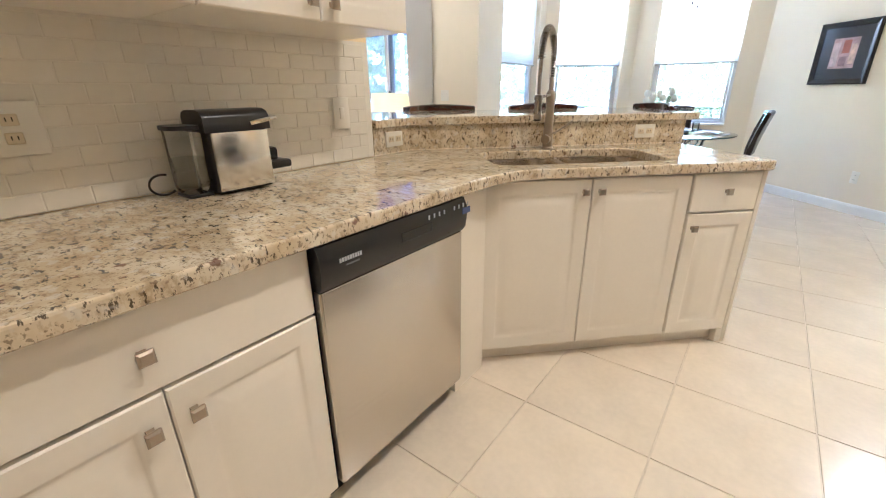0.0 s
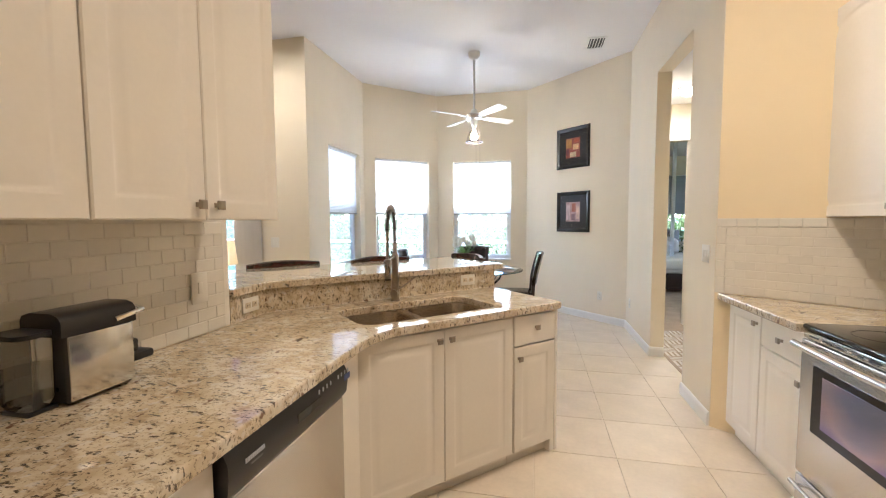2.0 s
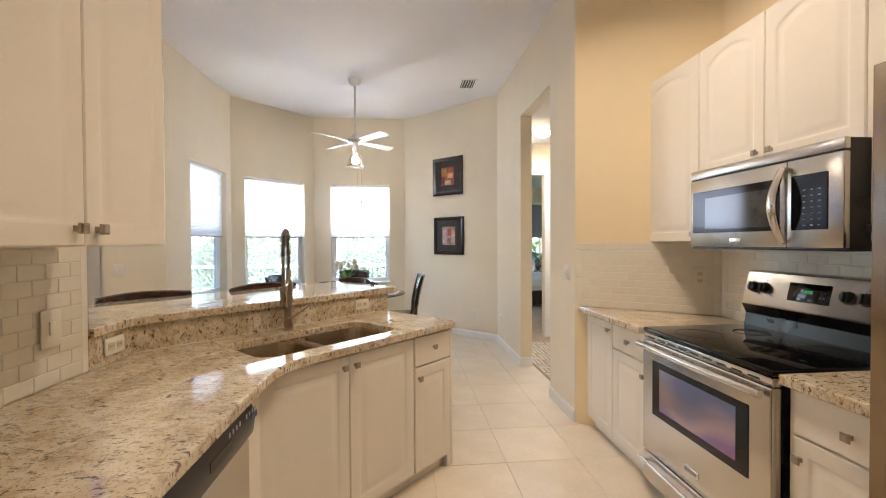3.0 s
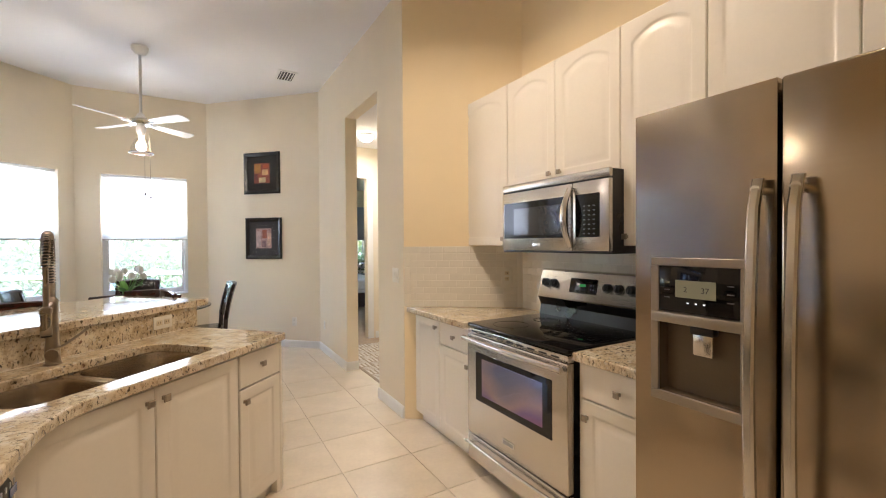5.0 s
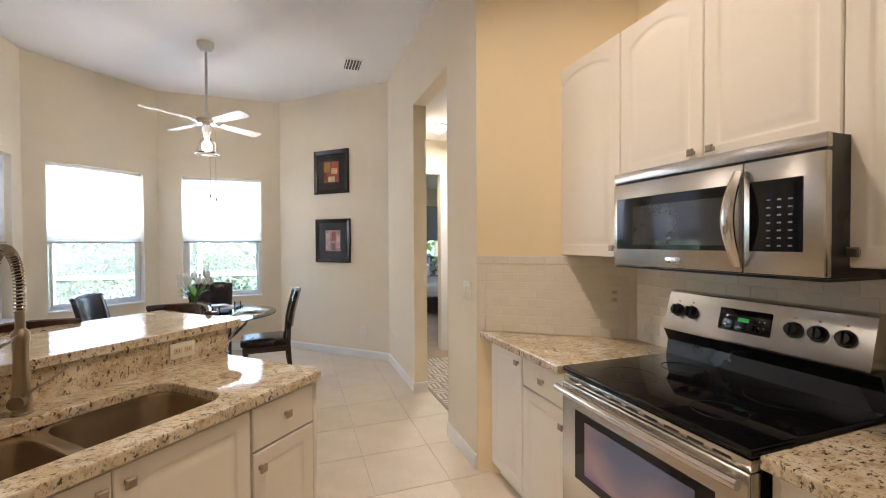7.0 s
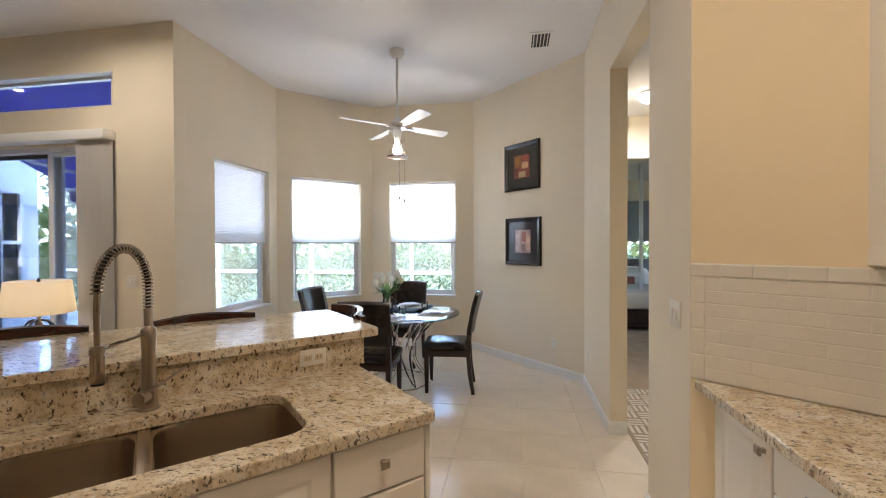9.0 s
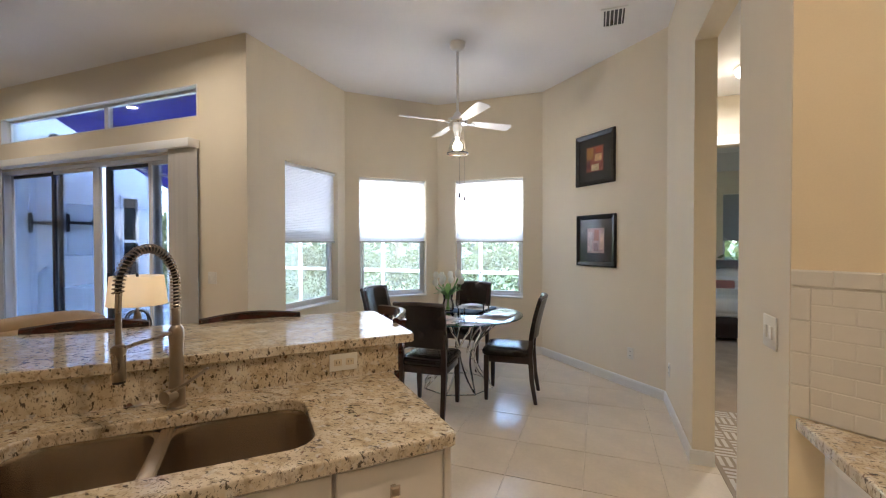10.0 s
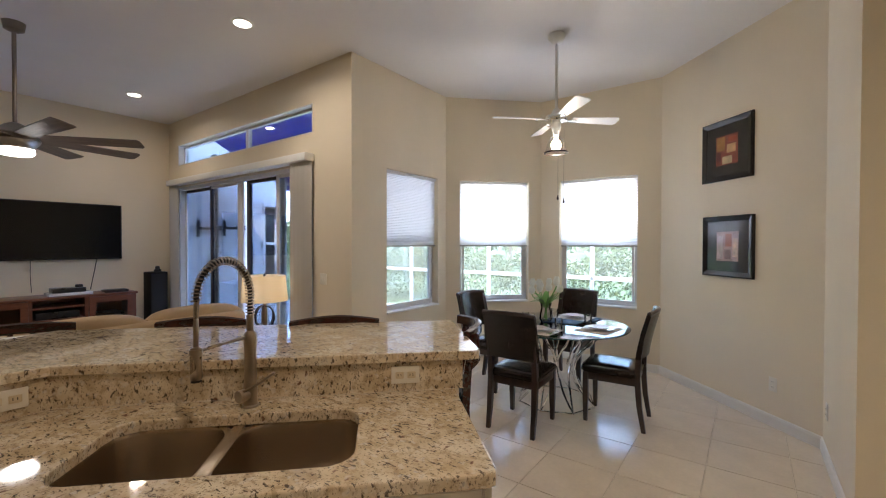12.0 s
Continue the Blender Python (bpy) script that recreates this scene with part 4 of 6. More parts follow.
def digits(text, x, z, h, parent):
    cu = bpy.data.curves.new("digits", "FONT")
    cu.body, cu.size, cu.extrude = text, h, 0.0003
    ob = new("text_source", cu)
    me = bpy.data.meshes.new_from_object(ob.evaluated_get(bpy.context.evaluated_depsgraph_get()))
    bpy.data.objects.remove(ob)
    me.materials.clear()
    me.materials.append(m_seg)
    t = new("digits", me)
    t.parent = parent
    t.matrix_basis = Matrix.Translation((x, -0.0072, z)) @ Matrix.Rotation(radians(90), 4, "X")
    return t


digits("2", 0.168, 1.268, 0.024, lcd)
digits("37", 0.220, 1.268, 0.024, lcd)
for k in range(3):
    part("indicator", bx(0.178 + k * 0.024, -0.0062, 1.232, 0.184 + k * 0.024, -0.0045, 1.236), glow_mat("white_indicator", (0.8, 0.8, 0.8), 0.03), dp)
for k in range(3):
    for sx in (0.106, 0.292):
        part("label_bar", bx(sx, -0.0062, 1.246 + 0.024 * k, sx + 0.018, -0.0045, 1.249 + 0.024 * k), surf("dim_print", (0.16, 0.16, 0.16), 0.5), dp)
part("dispenser_lip", bx(DX0 - 0.010, -0.014, 1.165, DX1 + 0.010, 0.02, 1.199, 0.006), surf("brushed_lip", (0.40, 0.36, 0.30), 0.32, 0.8), fd)
bm = bmesh.new()
ring_loft(bm, [[(DX0 + 0.016, y, DZ0 + 0.02), (DX1 - 0.016, y, DZ0 + 0.02), (DX1 - 0.016, y, 1.164), (DX0 + 0.016, y, 1.164)] for y in (0.0, 0.045)], False, True)
part("recess", bm, surf("recess_plastic", (0.15, 0.11, 0.07), 0.22), fd, smooth=False)
part("paddle", bx(0.185, 0.012, 1.072, 0.245, 0.022, 1.142, 0.006), M_STEELH, fd)
part("chute", bx(0.180, 0.004, 1.137, 0.250, 0.04, 1.163, 0.006), M_BLACK, fd)
for hx, nm in ((0.378, "freezer_handle"), (0.464, "fridge_handle")):
    bm = bmesh.new()
    rings = []
    for k in range(15):
        t = k / 14
        z = 0.50 + 1.09 * t
        y = -0.050 - 0.028 * math.sin(math.pi * t)
        if k in (0, 14):
            y += 0.02
        rings.append([(hx + a * 0.0130, y + b * 0.011, z) for a, b in ((-1, -0.6), (-0.6, -1), (0.6, -1), (1, -0.6), (1, 0.6), (0.6, 1), (-0.6, 1), (-1, 0.6))])
    ring_loft(bm, rings)
    for z in (0.53, 1.56):
        tube(bm, [(hx, 0.0, z), (hx, -0.05, z)], 0.012, 10)
    part(nm, bm, M_STEELH, fr)

# ---- coffee machine ----
cm = thing("coffee_machine", "black and chrome capsule coffee machine with a clear tank", "coffee machine", pose(-1.183, 0.739, 0.914, 0, 0, 90))
part("body", bx(0.0, 0.0, 0.004, 0.185, 0.13, 0.225, 0.012, 3), M_BLACK, cm)
part("side_panel", bx(0.004, -0.006, 0.012, 0.182, 0.001, 0.185, 0.003), M_STEELH, cm, "brushed metal side panel")
bm = bmesh.new()
ring_loft(bm, [[(x, y, z) for y, z in ((-0.004, 0.186), (-0.004, 0.226), (0.006, 0.240), (0.03, 0.248), (0.10, 0.248), (0.126, 0.240), (0.134, 0.226), (0.134, 0.186))] for x in (-0.01, 0.0, 0.16, 0.195)])
part("head", bm, M_BLACK, cm)
bm = tube(bmesh.new(), [(0.125, -0.012, 0.205), (0.165, -0.016, 0.212), (0.212, -0.010, 0.218), (0.228, 0.03, 0.220), (0.215, 0.07, 0.220)], 0.007, 8)
part("lever", bm, M_CHROME, cm)
bm = bx(0.186, 0.02, 0.050, 0.275, 0.11, 0.078, 0.010)
box(bm, 0.186, 0.03, 0.078, 0.232, 0.10, 0.122, 0.010)
part("spout", bm, M_BLACK, cm)
bm = bmesh.new()
ring_loft(bm, [[(x, y, z) for x, y in round_rect(-0.078 + g, 0.025 + g, -0.004 - g, 0.125 - g, 0.02)] for z, g in ((0.012, 0.008), (0.03, 0.0), (0.195, -0.002))], True, False)
part("water_tank", bm, M_CLEAR, cm, "clear plastic water tank")
bm = bmesh.new()
ring_loft(bm, [[(x, y, z) for x, y in round_rect(-0.075, 0.028, -0.007, 0.122, 0.018)] for z in (0.03, 0.115)])
part("water", bm, pane_mat("water", (0.92, 0.93, 0.93), 0.7), cm)
bm = bmesh.new()
ring_loft(bm, [[(x, y, z) for x, y in round_rect(-0.088, 0.018, -0.001, 0.132, 0.03)] for z in (0.196, 0.208)])
part("tank_lid", bm, M_BLACK, cm)
part("tank_base", bx(-0.072, 0.03, 0.0, -0.002, 0.12, 0.011, 0.003), M_BLACK, cm)
part("power_cord", tube(bmesh.new(), [(-0.098 + 0.034 * math.cos(radians(70 + 12.5 * k)), 0.128 + 0.02 * math.sin(radians(9 * k)), 0.036 + 0.031 * math.sin(radians(70 + 12.5 * k))) for k in range(21)], 0.0035, 6), M_BLACK, cm)


# ---- outlets and switches ----
def wall_plate(m, w, h, label, kind, slots):
    e = thing("wall_" + kind, label, kind, m)
    pl = part("plate", bx(-w / 2, -0.007, -h / 2, w / 2, 0.0, h / 2, 0.003), M_PLATE, e)
    dark = M_BLACK
    for sx, sz in slots:
        if kind == "outlet":
            f = part("receptacle", bx(sx - 0.017, -0.0088, sz - 0.014, sx + 0.017, -0.006, sz + 0.014, 0.003), M_RECEPT if "tiled" in label or "granite" in label else M_PLATE, e)
            for a in (-0.006, 0.006):
                part("slot", bx(sx + a - 0.0012, -0.0094, sz - 0.004, sx + a + 0.0012, -0.0086, sz + 0.006), dark, f)
        else:
            part("rocker", bx(sx - 0.012, -0.012, sz - 0.024, sx + 0.012, -0.006, sz + 0.024, 0.003), M_PLATE, e)
    return e


wall_plate(pose(*uv(1.640, RISER_V - 0.002), 0.983, 0, 0, 45), 0.118, 0.072, "ivory double outlet in the granite riser", "outlet", [(-0.025, 0), (0.025, 0)])
wall_plate(pose(-1.384, 1.718, 0.983, 0, 0, 90), 0.118, 0.072, "ivory double outlet in the granite riser", "outlet", [(-0.025, 0), (0.025, 0)])
wall_plate(pose(-1.377, 1.392, 1.12, 0, 0, 90), 0.085, 0.13, "ivory rocker switch on the tiled wall", "switch", [(0, 0)])
wall_plate(pose(-1.377, 0.365, 1.13, 0, 0, 90), 0.12, 0.13, "ivory double outlet on the tiled wall", "outlet", [(0, 0.022), (0, -0.022)])
wall_plate(pose(1.830, 2.4735, 0, 0, 0, -36.35) @ Matrix.Translation((0, -0.0135, 1.165)), 0.085, 0.13, "ivory outlet on the tiled angled wall", "outlet", [(0, 0.022), (0, -0.022)])
wall_plate(pose(1.163, 3.115, 1.16, 0, 0, -90), 0.12, 0.12, "white double rocker switch near the hall opening", "switch", [(-0.023, 0), (0.023, 0)])
wall_plate(pose(1.163, 5.40, 0.36, 0, 0, -90), 0.07, 0.115, "white outlet low on the wall", "outlet", [(0, 0.022), (0, -0.022)])
wall_plate(pose(0.882, 5.910, 0.355, 0, 0, -45), 0.072, 0.118, "white outlet low on the angled wall", "outlet", [(0, 0.022), (0, -0.022)])
wall_plate(pose(-3.02, 4.338, 1.145, 0, 0, 0), 0.11, 0.12, "white double switch beside the sliding doors", "switch", [(-0.023, 0), (0.023, 0)])


# ---- sliding doors, transom and blinds ----
sd = tagged(thing("door_1", "white and bronze sliding glass doors to the patio", "sliding door"), kind="structure")
Y0 = 4.40
bm = bmesh.new()
box(bm, -6.748, Y0 - 0.03, 2.375, -3.212, Y0 + 0.08, 2.418)
box(bm, -6.748, Y0 - 0.03, 0.0, -6.70, Y0 + 0.08, 2.375)
box(bm, -3.26, Y0 - 0.03, 0.0, -3.212, Y0 + 0.08, 2.375)
box(bm, -6.70, Y0 - 0.03, 0.0, -3.26, Y0 + 0.08, 0.03)
part("door_frame", bm, M_VINYL, sd, smooth=False)
for x0, x1, y, mat, wl, wr, left, right in ((-6.70, -5.66, 0.045, M_ALU, 0.05, 0.05, M_VINYL, M_ALU), (-5.745, -4.835, 0.0, M_VINYL, 0.04, 0.12, M_ALU, M_VINYL), (-4.80, -3.92, 0.045, M_ALU, 0.085, 0.10, M_ALU, M_VINYL), (-4.02, -3.26, 0.0, M_VINYL, 0.05, 0.055, M_VINYL, M_VINYL)):
    p = part("door_panel", bx(x0, Y0 + y, 0.031, x0 + wl, Y0 + y + 0.034, 2.374, 0.004), left, sd)
    part("stile", bx(x1 - wr, Y0 + y, 0.031, x1, Y0 + y + 0.034, 2.374, 0.004), right, p)
    part("rail", bx(x0 + wl + 0.001, Y0 + y, 0.031, x1 - wr - 0.001, Y0 + y + 0.034, 0.11, 0.004), mat, p)
    part("rail", bx(x0 + wl + 0.001, Y0 + y, 2.335, x1 - wr - 0.001, Y0 + y + 0.034, 2.374, 0.004), mat, p)
    part("pane", bx(x0 + wl + 0.001, Y0 + y + 0.014, 0.111, x1 - wr - 0.001, Y0 + y + 0.02, 2.334), M_DOORGLASS, p, smooth=False)
part("pull", bx(-4.765, Y0 + 0.020, 0.95, -4.745, Y0 + 0.044, 1.15, 0.004), M_BLACK, sd)
tw = tagged(thing("window_4", "white fixed transom window above the sliding doors", "window"), kind="structure")
bm = bmesh.new()
for a in ((-6.668, 2.766, -3.207, 2.80), (-6.668, 3.05, -3.207, 3.088), (-6.668, 2.80, -6.63, 3.05), (-3.245, 2.80, -3.207, 3.05), (-4.765, 2.80, -4.70, 3.05)):
    box(bm, a[0], 4.42, a[1], a[2], 4.47, a[3])
part("window_frame", bm, M_VINYL, tw, smooth=False)
part("pane", bx(-6.629, 4.44, 2.801, -4.766, 4.446, 3.049), M_GLASS, tw, smooth=False)
part("pane", bx(-4.699, 4.44, 2.801, -3.246, 4.446, 3.049), M_GLASS, tw, smooth=False)
bm = bmesh.new()
for a in ((-6.667, 3.077, -3.208, 3.0885), (-6.667, 2.7665, -3.208, 2.774), (-6.667, 2.774, -6.656, 3.077), (-3.219, 2.774, -3.208, 3.077)):
    box(bm, a[0], 4.337, a[1], a[2], 4.419, a[3])
structure("trim_transom", bm, M_TRIM, "white painted lining of the transom opening")
vb = thing("vertical_blind", "pale vertical blinds drawn open on a white valance", "window blind")
part("valance", bx(-6.82, 4.215, 2.44, -3.18, 4.338, 2.525, 0.006), M_TRIM, vb)
for k in range(9):
    for x0, n in ((-3.205 - 0.034 * k, 9), (-6.76 + 0.03 * k, 6)):
        if k < n:
            part("vane", bx(-0.0015, -0.042, 0.03, 0.0015, 0.042, 2.438), M_VBLIND, vb, m=pose(x0, 4.275, 0, 0, 0, -58 + random.uniform(-5, 5)))


# ---- pictures ----
def picture(m, label, mat_colour, patches):
    e = thing("framed_picture", label, "picture", m, "pictures on the angled wall")
    w = h = 0.58
    bm = bmesh.new()
    prof = ((0.0, 0.0), (0.0, -0.022), (0.012, -0.030), (0.035, -0.022), (0.052, -0.016), (0.052, 0.0))
    ring_loft(bm, [[(x0 + s * ix, y, z0 + t * ix) for x0, z0, s, t in ((-w / 2, -h / 2, 1, 1), (w / 2, -h / 2, -1, 1), (w / 2, h / 2, -1, -1), (-w / 2, h / 2, 1, -1))] for ix, y in prof], False, False)
    part("frame", bm, surf("black_frame_lacquer", (0.012, 0.011, 0.011), 0.25, vary=0.2), e, smooth=False)
    part("mat_board", bx(-w / 2 + 0.05, -0.008, -h / 2 + 0.05, w / 2 - 0.05, -0.004, h / 2 - 0.05), surf("mat_board", mat_colour, 0.85), e)
    art = part("print", bx(-0.125, -0.0095, -0.14, 0.125, -0.0082, 0.14), surf("print_ground", patches[0][4], 0.6, vary=0.35, scale=14, bump=0), e)
    for k, (x0, z0, x1, z1, col) in enumerate(patches[1:]):
        part("colour_field", bx(x0, -0.0098 - 0.0003 * k, z0, x1, -0.0094, z1), surf("print_colour", col, 0.6, vary=0.3, scale=18, bump=0), art)
    part("glass", bx(-w / 2 + 0.05, -0.0145, -h / 2 + 0.05, w / 2 - 0.05, -0.013, h / 2 - 0.05), M_PICGLASS, e, smooth=False)


PIC = (0.5345, 6.2565)
picture(pose(PIC[0], PIC[1], 2.428, 0, 0, -45), "abstract red and ochre print in a black frame", (0.035, 0.032, 0.032),
        [(0, 0, 0, 0, (0.36, 0.09, 0.05)), (-0.12, 0.0, -0.02, 0.13, (0.50, 0.23, 0.05)), (0.0, -0.03, 0.10, 0.05, (0.76, 0.47, 0.22)), (-0.05, -0.13, 0.06, -0.06, (0.80, 0.65, 0.36)), (-0.12, -0.10, -0.07, -0.01, (0.18, 0.04, 0.04)), (0.02, 0.07, 0.11, 0.12, (0.54, 0.11, 0.04))])
picture(pose(PIC[0] + 0.012, PIC[1] - 0.012, 1.511, 0, 0, -45), "abstract mauve and brown print in a black frame", (0.055, 0.055, 0.062),
        [(0, 0, 0, 0, (0.54, 0.36, 0.34)), (-0.12, -0.12, -0.05, 0.10, (0.68, 0.54, 0.54)), (-0.02, 0.0, 0.05, 0.12, (0.43, 0.14, 0.09)), (0.06, -0.10, 0.115, 0.08, (0.76, 0.54, 0.43)), (-0.03, -0.12, 0.04, -0.03, (0.32, 0.20, 0.22))])


# ---- dining nook ----
def dining_chair():
    e = thing("dining_chair", "dark espresso dining chair with a leather seat and curved back", "chair", None, "chairs round the glass table")
    bm = bmesh.new()
    rings = []
    for g, z in ((0.012, 0.43), (0.0, 0.44), (-0.004, 0.465), (0.006, 0.485), (0.03, 0.497), (0.09, 0.503)):
        rings.append([(x, y, z) for x, y in round_rect(-0.225 + g, -0.215 + g, 0.225 - g, 0.245 - g, 0.05)])
    ring_loft(bm, rings)
    part("seat", bm, M_LEATHER, e, "padded dark leather seat")
    part("apron", bx(-0.205, -0.20, 0.365, 0.205, 0.225, 0.429, 0.006), M_DARKWOOD, e)
    for sx in (-1, 1):
        bm = bmesh.new()
        ring_loft(bm, [[(sx * 0.19 + a * r, 0.205 + b * r, z) for a, b in ((-1, -1), (1, -1), (1, 1), (-1, 1))] for r, z in ((0.015, 0.0), (0.021, 0.2), (0.022, 0.43))])
        part("leg", bm, M_DARKWOOD, e)
        bm = bmesh.new()
        rings = []
        for z, y, r in ((0.0, -0.255, 0.016), (0.2, -0.222, 0.02), (0.44, -0.205, 0.022), (0.60, -0.215, 0.020), (0.80, -0.245, 0.018), (0.955, -0.285, 0.014)):
            rings.append([(sx * 0.195 + a * r, y + b * r, z) for a, b in ((-1, -1), (1, -1), (1, 1), (-1, 1))])
        part("leg", ring_loft(bm, rings), M_DARKWOOD, e)
    bm = bmesh.new()
    n, rows = 12, 8
    def back_pt(i, j, d):
        x = -0.225 + 0.45 * i / n
        t = j / rows
        z = 0.595 + 0.375 * t + 0.012 * math.sin(math.pi * i / n)
        y = -0.208 - 0.085 * t ** 1.3 - 0.045 * math.sin(math.pi * i / n) + d
        return (x, y, z)
    f = [[bm.verts.new(back_pt(i, j, 0.022 if 0 < i < n and 0 < j < rows else 0.016)) for i in range(n + 1)] for j in range(rows + 1)]
    k = [[bm.verts.new(back_pt(i, j, -0.018)) for i in range(n + 1)] for j in range(rows + 1)]
    for j in range(rows):
        for i in range(n):
            bm.faces.new((f[j][i], f[j][i + 1], f[j + 1][i + 1], f[j + 1][i]))
            bm.faces.new((k[j][i + 1], k[j][i], k[j + 1][i], k[j + 1][i + 1]))
    for j in range(rows):
        bm.faces.new((f[j][0], f[j + 1][0], k[j + 1][0], k[j][0]))
        bm.faces.new((f[j + 1][n], f[j][n], k[j][n], k[j + 1][n]))
    for i in range(n):
        bm.faces.new((f[0][i + 1], f[0][i], k[0][i], k[0][i + 1]))
        bm.faces.new((f[rows][i], f[rows][i + 1], k[rows][i + 1], k[rows][i]))
    part("backrest", bm, M_LEATHER, e, "curved leather-covered backrest")
    bm = tube(bmesh.new(), [back_pt(i, rows, 0.0) for i in range(n + 1)], 0.019, 8)
    part("top_rail", bm, M_DARKWOOD, e)
    return e


first = dining_chair()
first.matrix_basis = pose(-0.848, 4.735, 0, 0, 0, 2)
copy_thing(first, pose(-0.235, 5.305, 0, 0, 0, 94))
copy_thing(first, pose(-0.925, 6.09, 0, 0, 0, 178))
copy_thing(first, pose(-1.555, 5.425, 0, 0, 0, -98))

TC = Vector((-0.81, 5.40, 0))
tb = thing("dining_table", "round glass dining table on a looped chrome base", "table", Matrix.Translation(TC))
part("tabletop", lathe(bmesh.new(), [(0.655, 0.738), (0.668, 0.7405), (0.67, 0.745), (0.668, 0.7495), (0.655, 0.752)], 72), M_TABLEGLASS, tb)
rim = surf("glass_edge_green", (0.03, 0.10, 0.09), 0.1, vary=0.1, bump=0)
part("edge", lathe(bmesh.new(), [(0.6705, 0.741), (0.6715, 0.745), (0.6705, 0.749)], 72, caps=False), rim, tb)
for k in range(8):
    a0, a1 = 2 * math.pi * k / 8, 2 * math.pi * (k + 0.9) / 8
    for s in (1, -1):
        p = []
        for j in range(15):
            t = j / 14
            a = a0 + s * (a1 - a0) * t
            r = 0.37 - 0.20 * math.sin(math.pi * min(1.0, t * 1.15)) + 0.02 * t
            p.append((r * math.cos(a), r * math.sin(a), 0.012 + 0.724 * t))
        part("rod", tube(bmesh.new(), p, 0.0105, 8), M_CHROME, tb)
for r, z in ((0.372, 0.010), (0.345, 0.728)):
    part("ring", tube(bmesh.new(), [(r * math.cos(2 * math.pi * k / 8), r * math.sin(2 * math.pi * k / 8), z) for k in range(9)], 0.009, 8), M_CHROME, tb)
M_PLACEMAT = surf("woven_placemat", (0.62, 0.58, 0.52), 0.9, bump=0.5, fine=150)
M_NAPKIN = surf("blue_napkin", (0.05, 0.10, 0.17), 0.9, bump=0.4, fine=150)
for ang, napkin in ((-93, False), (-8, False), (86, True), (178, False)):
    a = radians(ang)
    m = Matrix.Translation(TC) @ Matrix.Rotation(a, 4, "Z") @ Matrix.Translation((0.43, 0, 0.7522))
    tagged(part("placemat", bx(-0.15, -0.19, 0, 0.15, 0.19, 0.003, 0.001), M_PLACEMAT, None, m=m), "pale woven placemat on the glass table", "placemat", "place settings")
    pl = thing("dinner_plate", "white dinner plate on a placemat", "plate", m @ Matrix.Translation((0.0, 0.0, 0.0032)), "place settings")
    part("plate", lathe(bmesh.new(), [(0.07, 0.0), (0.085, 0.003), (0.128, 0.014), (0.132, 0.017), (0.126, 0.017), (0.08, 0.008)], 36), M_PORCELAIN, pl)
    part("salad_plate", lathe(bmesh.new(), [(0.05, 0.009), (0.06, 0.012), (0.096, 0.024), (0.098, 0.027), (0.09, 0.025), (0.055, 0.016)], 36), surf("stoneware", (0.50, 0.44, 0.36), 0.3), pl, "beige salad plate")
    if napkin:
        tagged(part("napkin", bx(-0.12, -0.26, 0.0, 0.10, -0.195, 0.008, 0.003), M_NAPKIN, None, m=m), "folded dark blue napkin on the glass table", "napkin")
        tagged(part("napkin", bx(-0.40, -0.18, 0.0, -0.17, 0.18, 0.006, 0.003), M_NAPKIN, None, m=m), "dark blue table runner on the glass table", "napkin")
    for k, ln in ((0, 0.19), (1, 0.17), (2, 0.20)):
        c = thing("cutlery", "polished steel cutlery beside a plate", "cutlery", m @ Matrix.Translation((-0.09, 0.15 + 0.016 * k, 0.0035)), "place settings")
        part("handle", bx(0, -0.004, 0, ln * 0.62, 0.004, 0.003, 0.001), M_CHROME, c)
        part("head", bx(ln * 0.62, -0.009, 0, ln, 0.009, 0.003, 0.001), M_CHROME, c)
    gl = thing("water_glass", "clear tumbler beside a plate", "glass", m @ Matrix.Translation((-0.17, 0.14, 0.0005)), "place settings")
    part("tumbler", lathe(bmesh.new(), [(0.030, 0.0), (0.034, 0.02), (0.036, 0.10), (0.0335, 0.10), (0.030, 0.014)], 24), M_CLEAR, gl)

vs = thing("tulip_vase", "clear glass vase of white tulips", "vase", pose(-0.93, 5.43, 0.7522))
part("vase", lathe(bmesh.new(), [(0.045, 0.0), (0.066, 0.03), (0.06, 0.09), (0.045, 0.14), (0.058, 0.19), (0.055, 0.19), (0.042, 0.14), (0.056, 0.09), (0.06, 0.03), (0.04, 0.01)], 28), M_CLEAR, vs)
M_STEM = surf("tulip_green", (0.13, 0.33, 0.055), 0.4, vary=0.2)
M_PETAL = cloth_mat("white_petal", (0.84, 0.84, 0.78), 0.4, 30.0)
rng = random.Random(5)
for k in range(11):
    a, sp = rng.uniform(0, 6.28), rng.uniform(0.05, 0.17)
    tip = Vector((sp * math.cos(a), sp * math.sin(a), rng.uniform(0.31, 0.41) - sp * 0.25))
    part("stem", tube(bmesh.new(), [(0.02 * math.cos(a + 2), 0.02 * math.sin(a + 2), 0.02), (0.1 * tip.x, 0.1 * tip.y, 0.17), tip * 0.9, tip], 0.0035, 6), M_STEM, vs)
    bm = bmesh.new()
    for j in range(5):
        b0 = 2 * math.pi * j / 5
        rows = []
        for t, r in ((0.0, 0.006), (0.25, 0.029), (0.6, 0.034), (1.0, 0.018)):
            w = 0.75 * math.sin(math.pi * min(0.97, 0.15 + 0.7 * t))
            rows.append([bm.verts.new(tip + Vector((r * math.cos(b0 + q * w), r * math.sin(b0 + q * w), 0.080 * t))) for q in (-1, 0, 1)])
        for p, q in zip(rows, rows[1:]):
            for i in (0, 1):
                bm.faces.new((p[i], p[i + 1], q[i + 1], q[i]))
    part("bloom", bm, M_PETAL, vs)
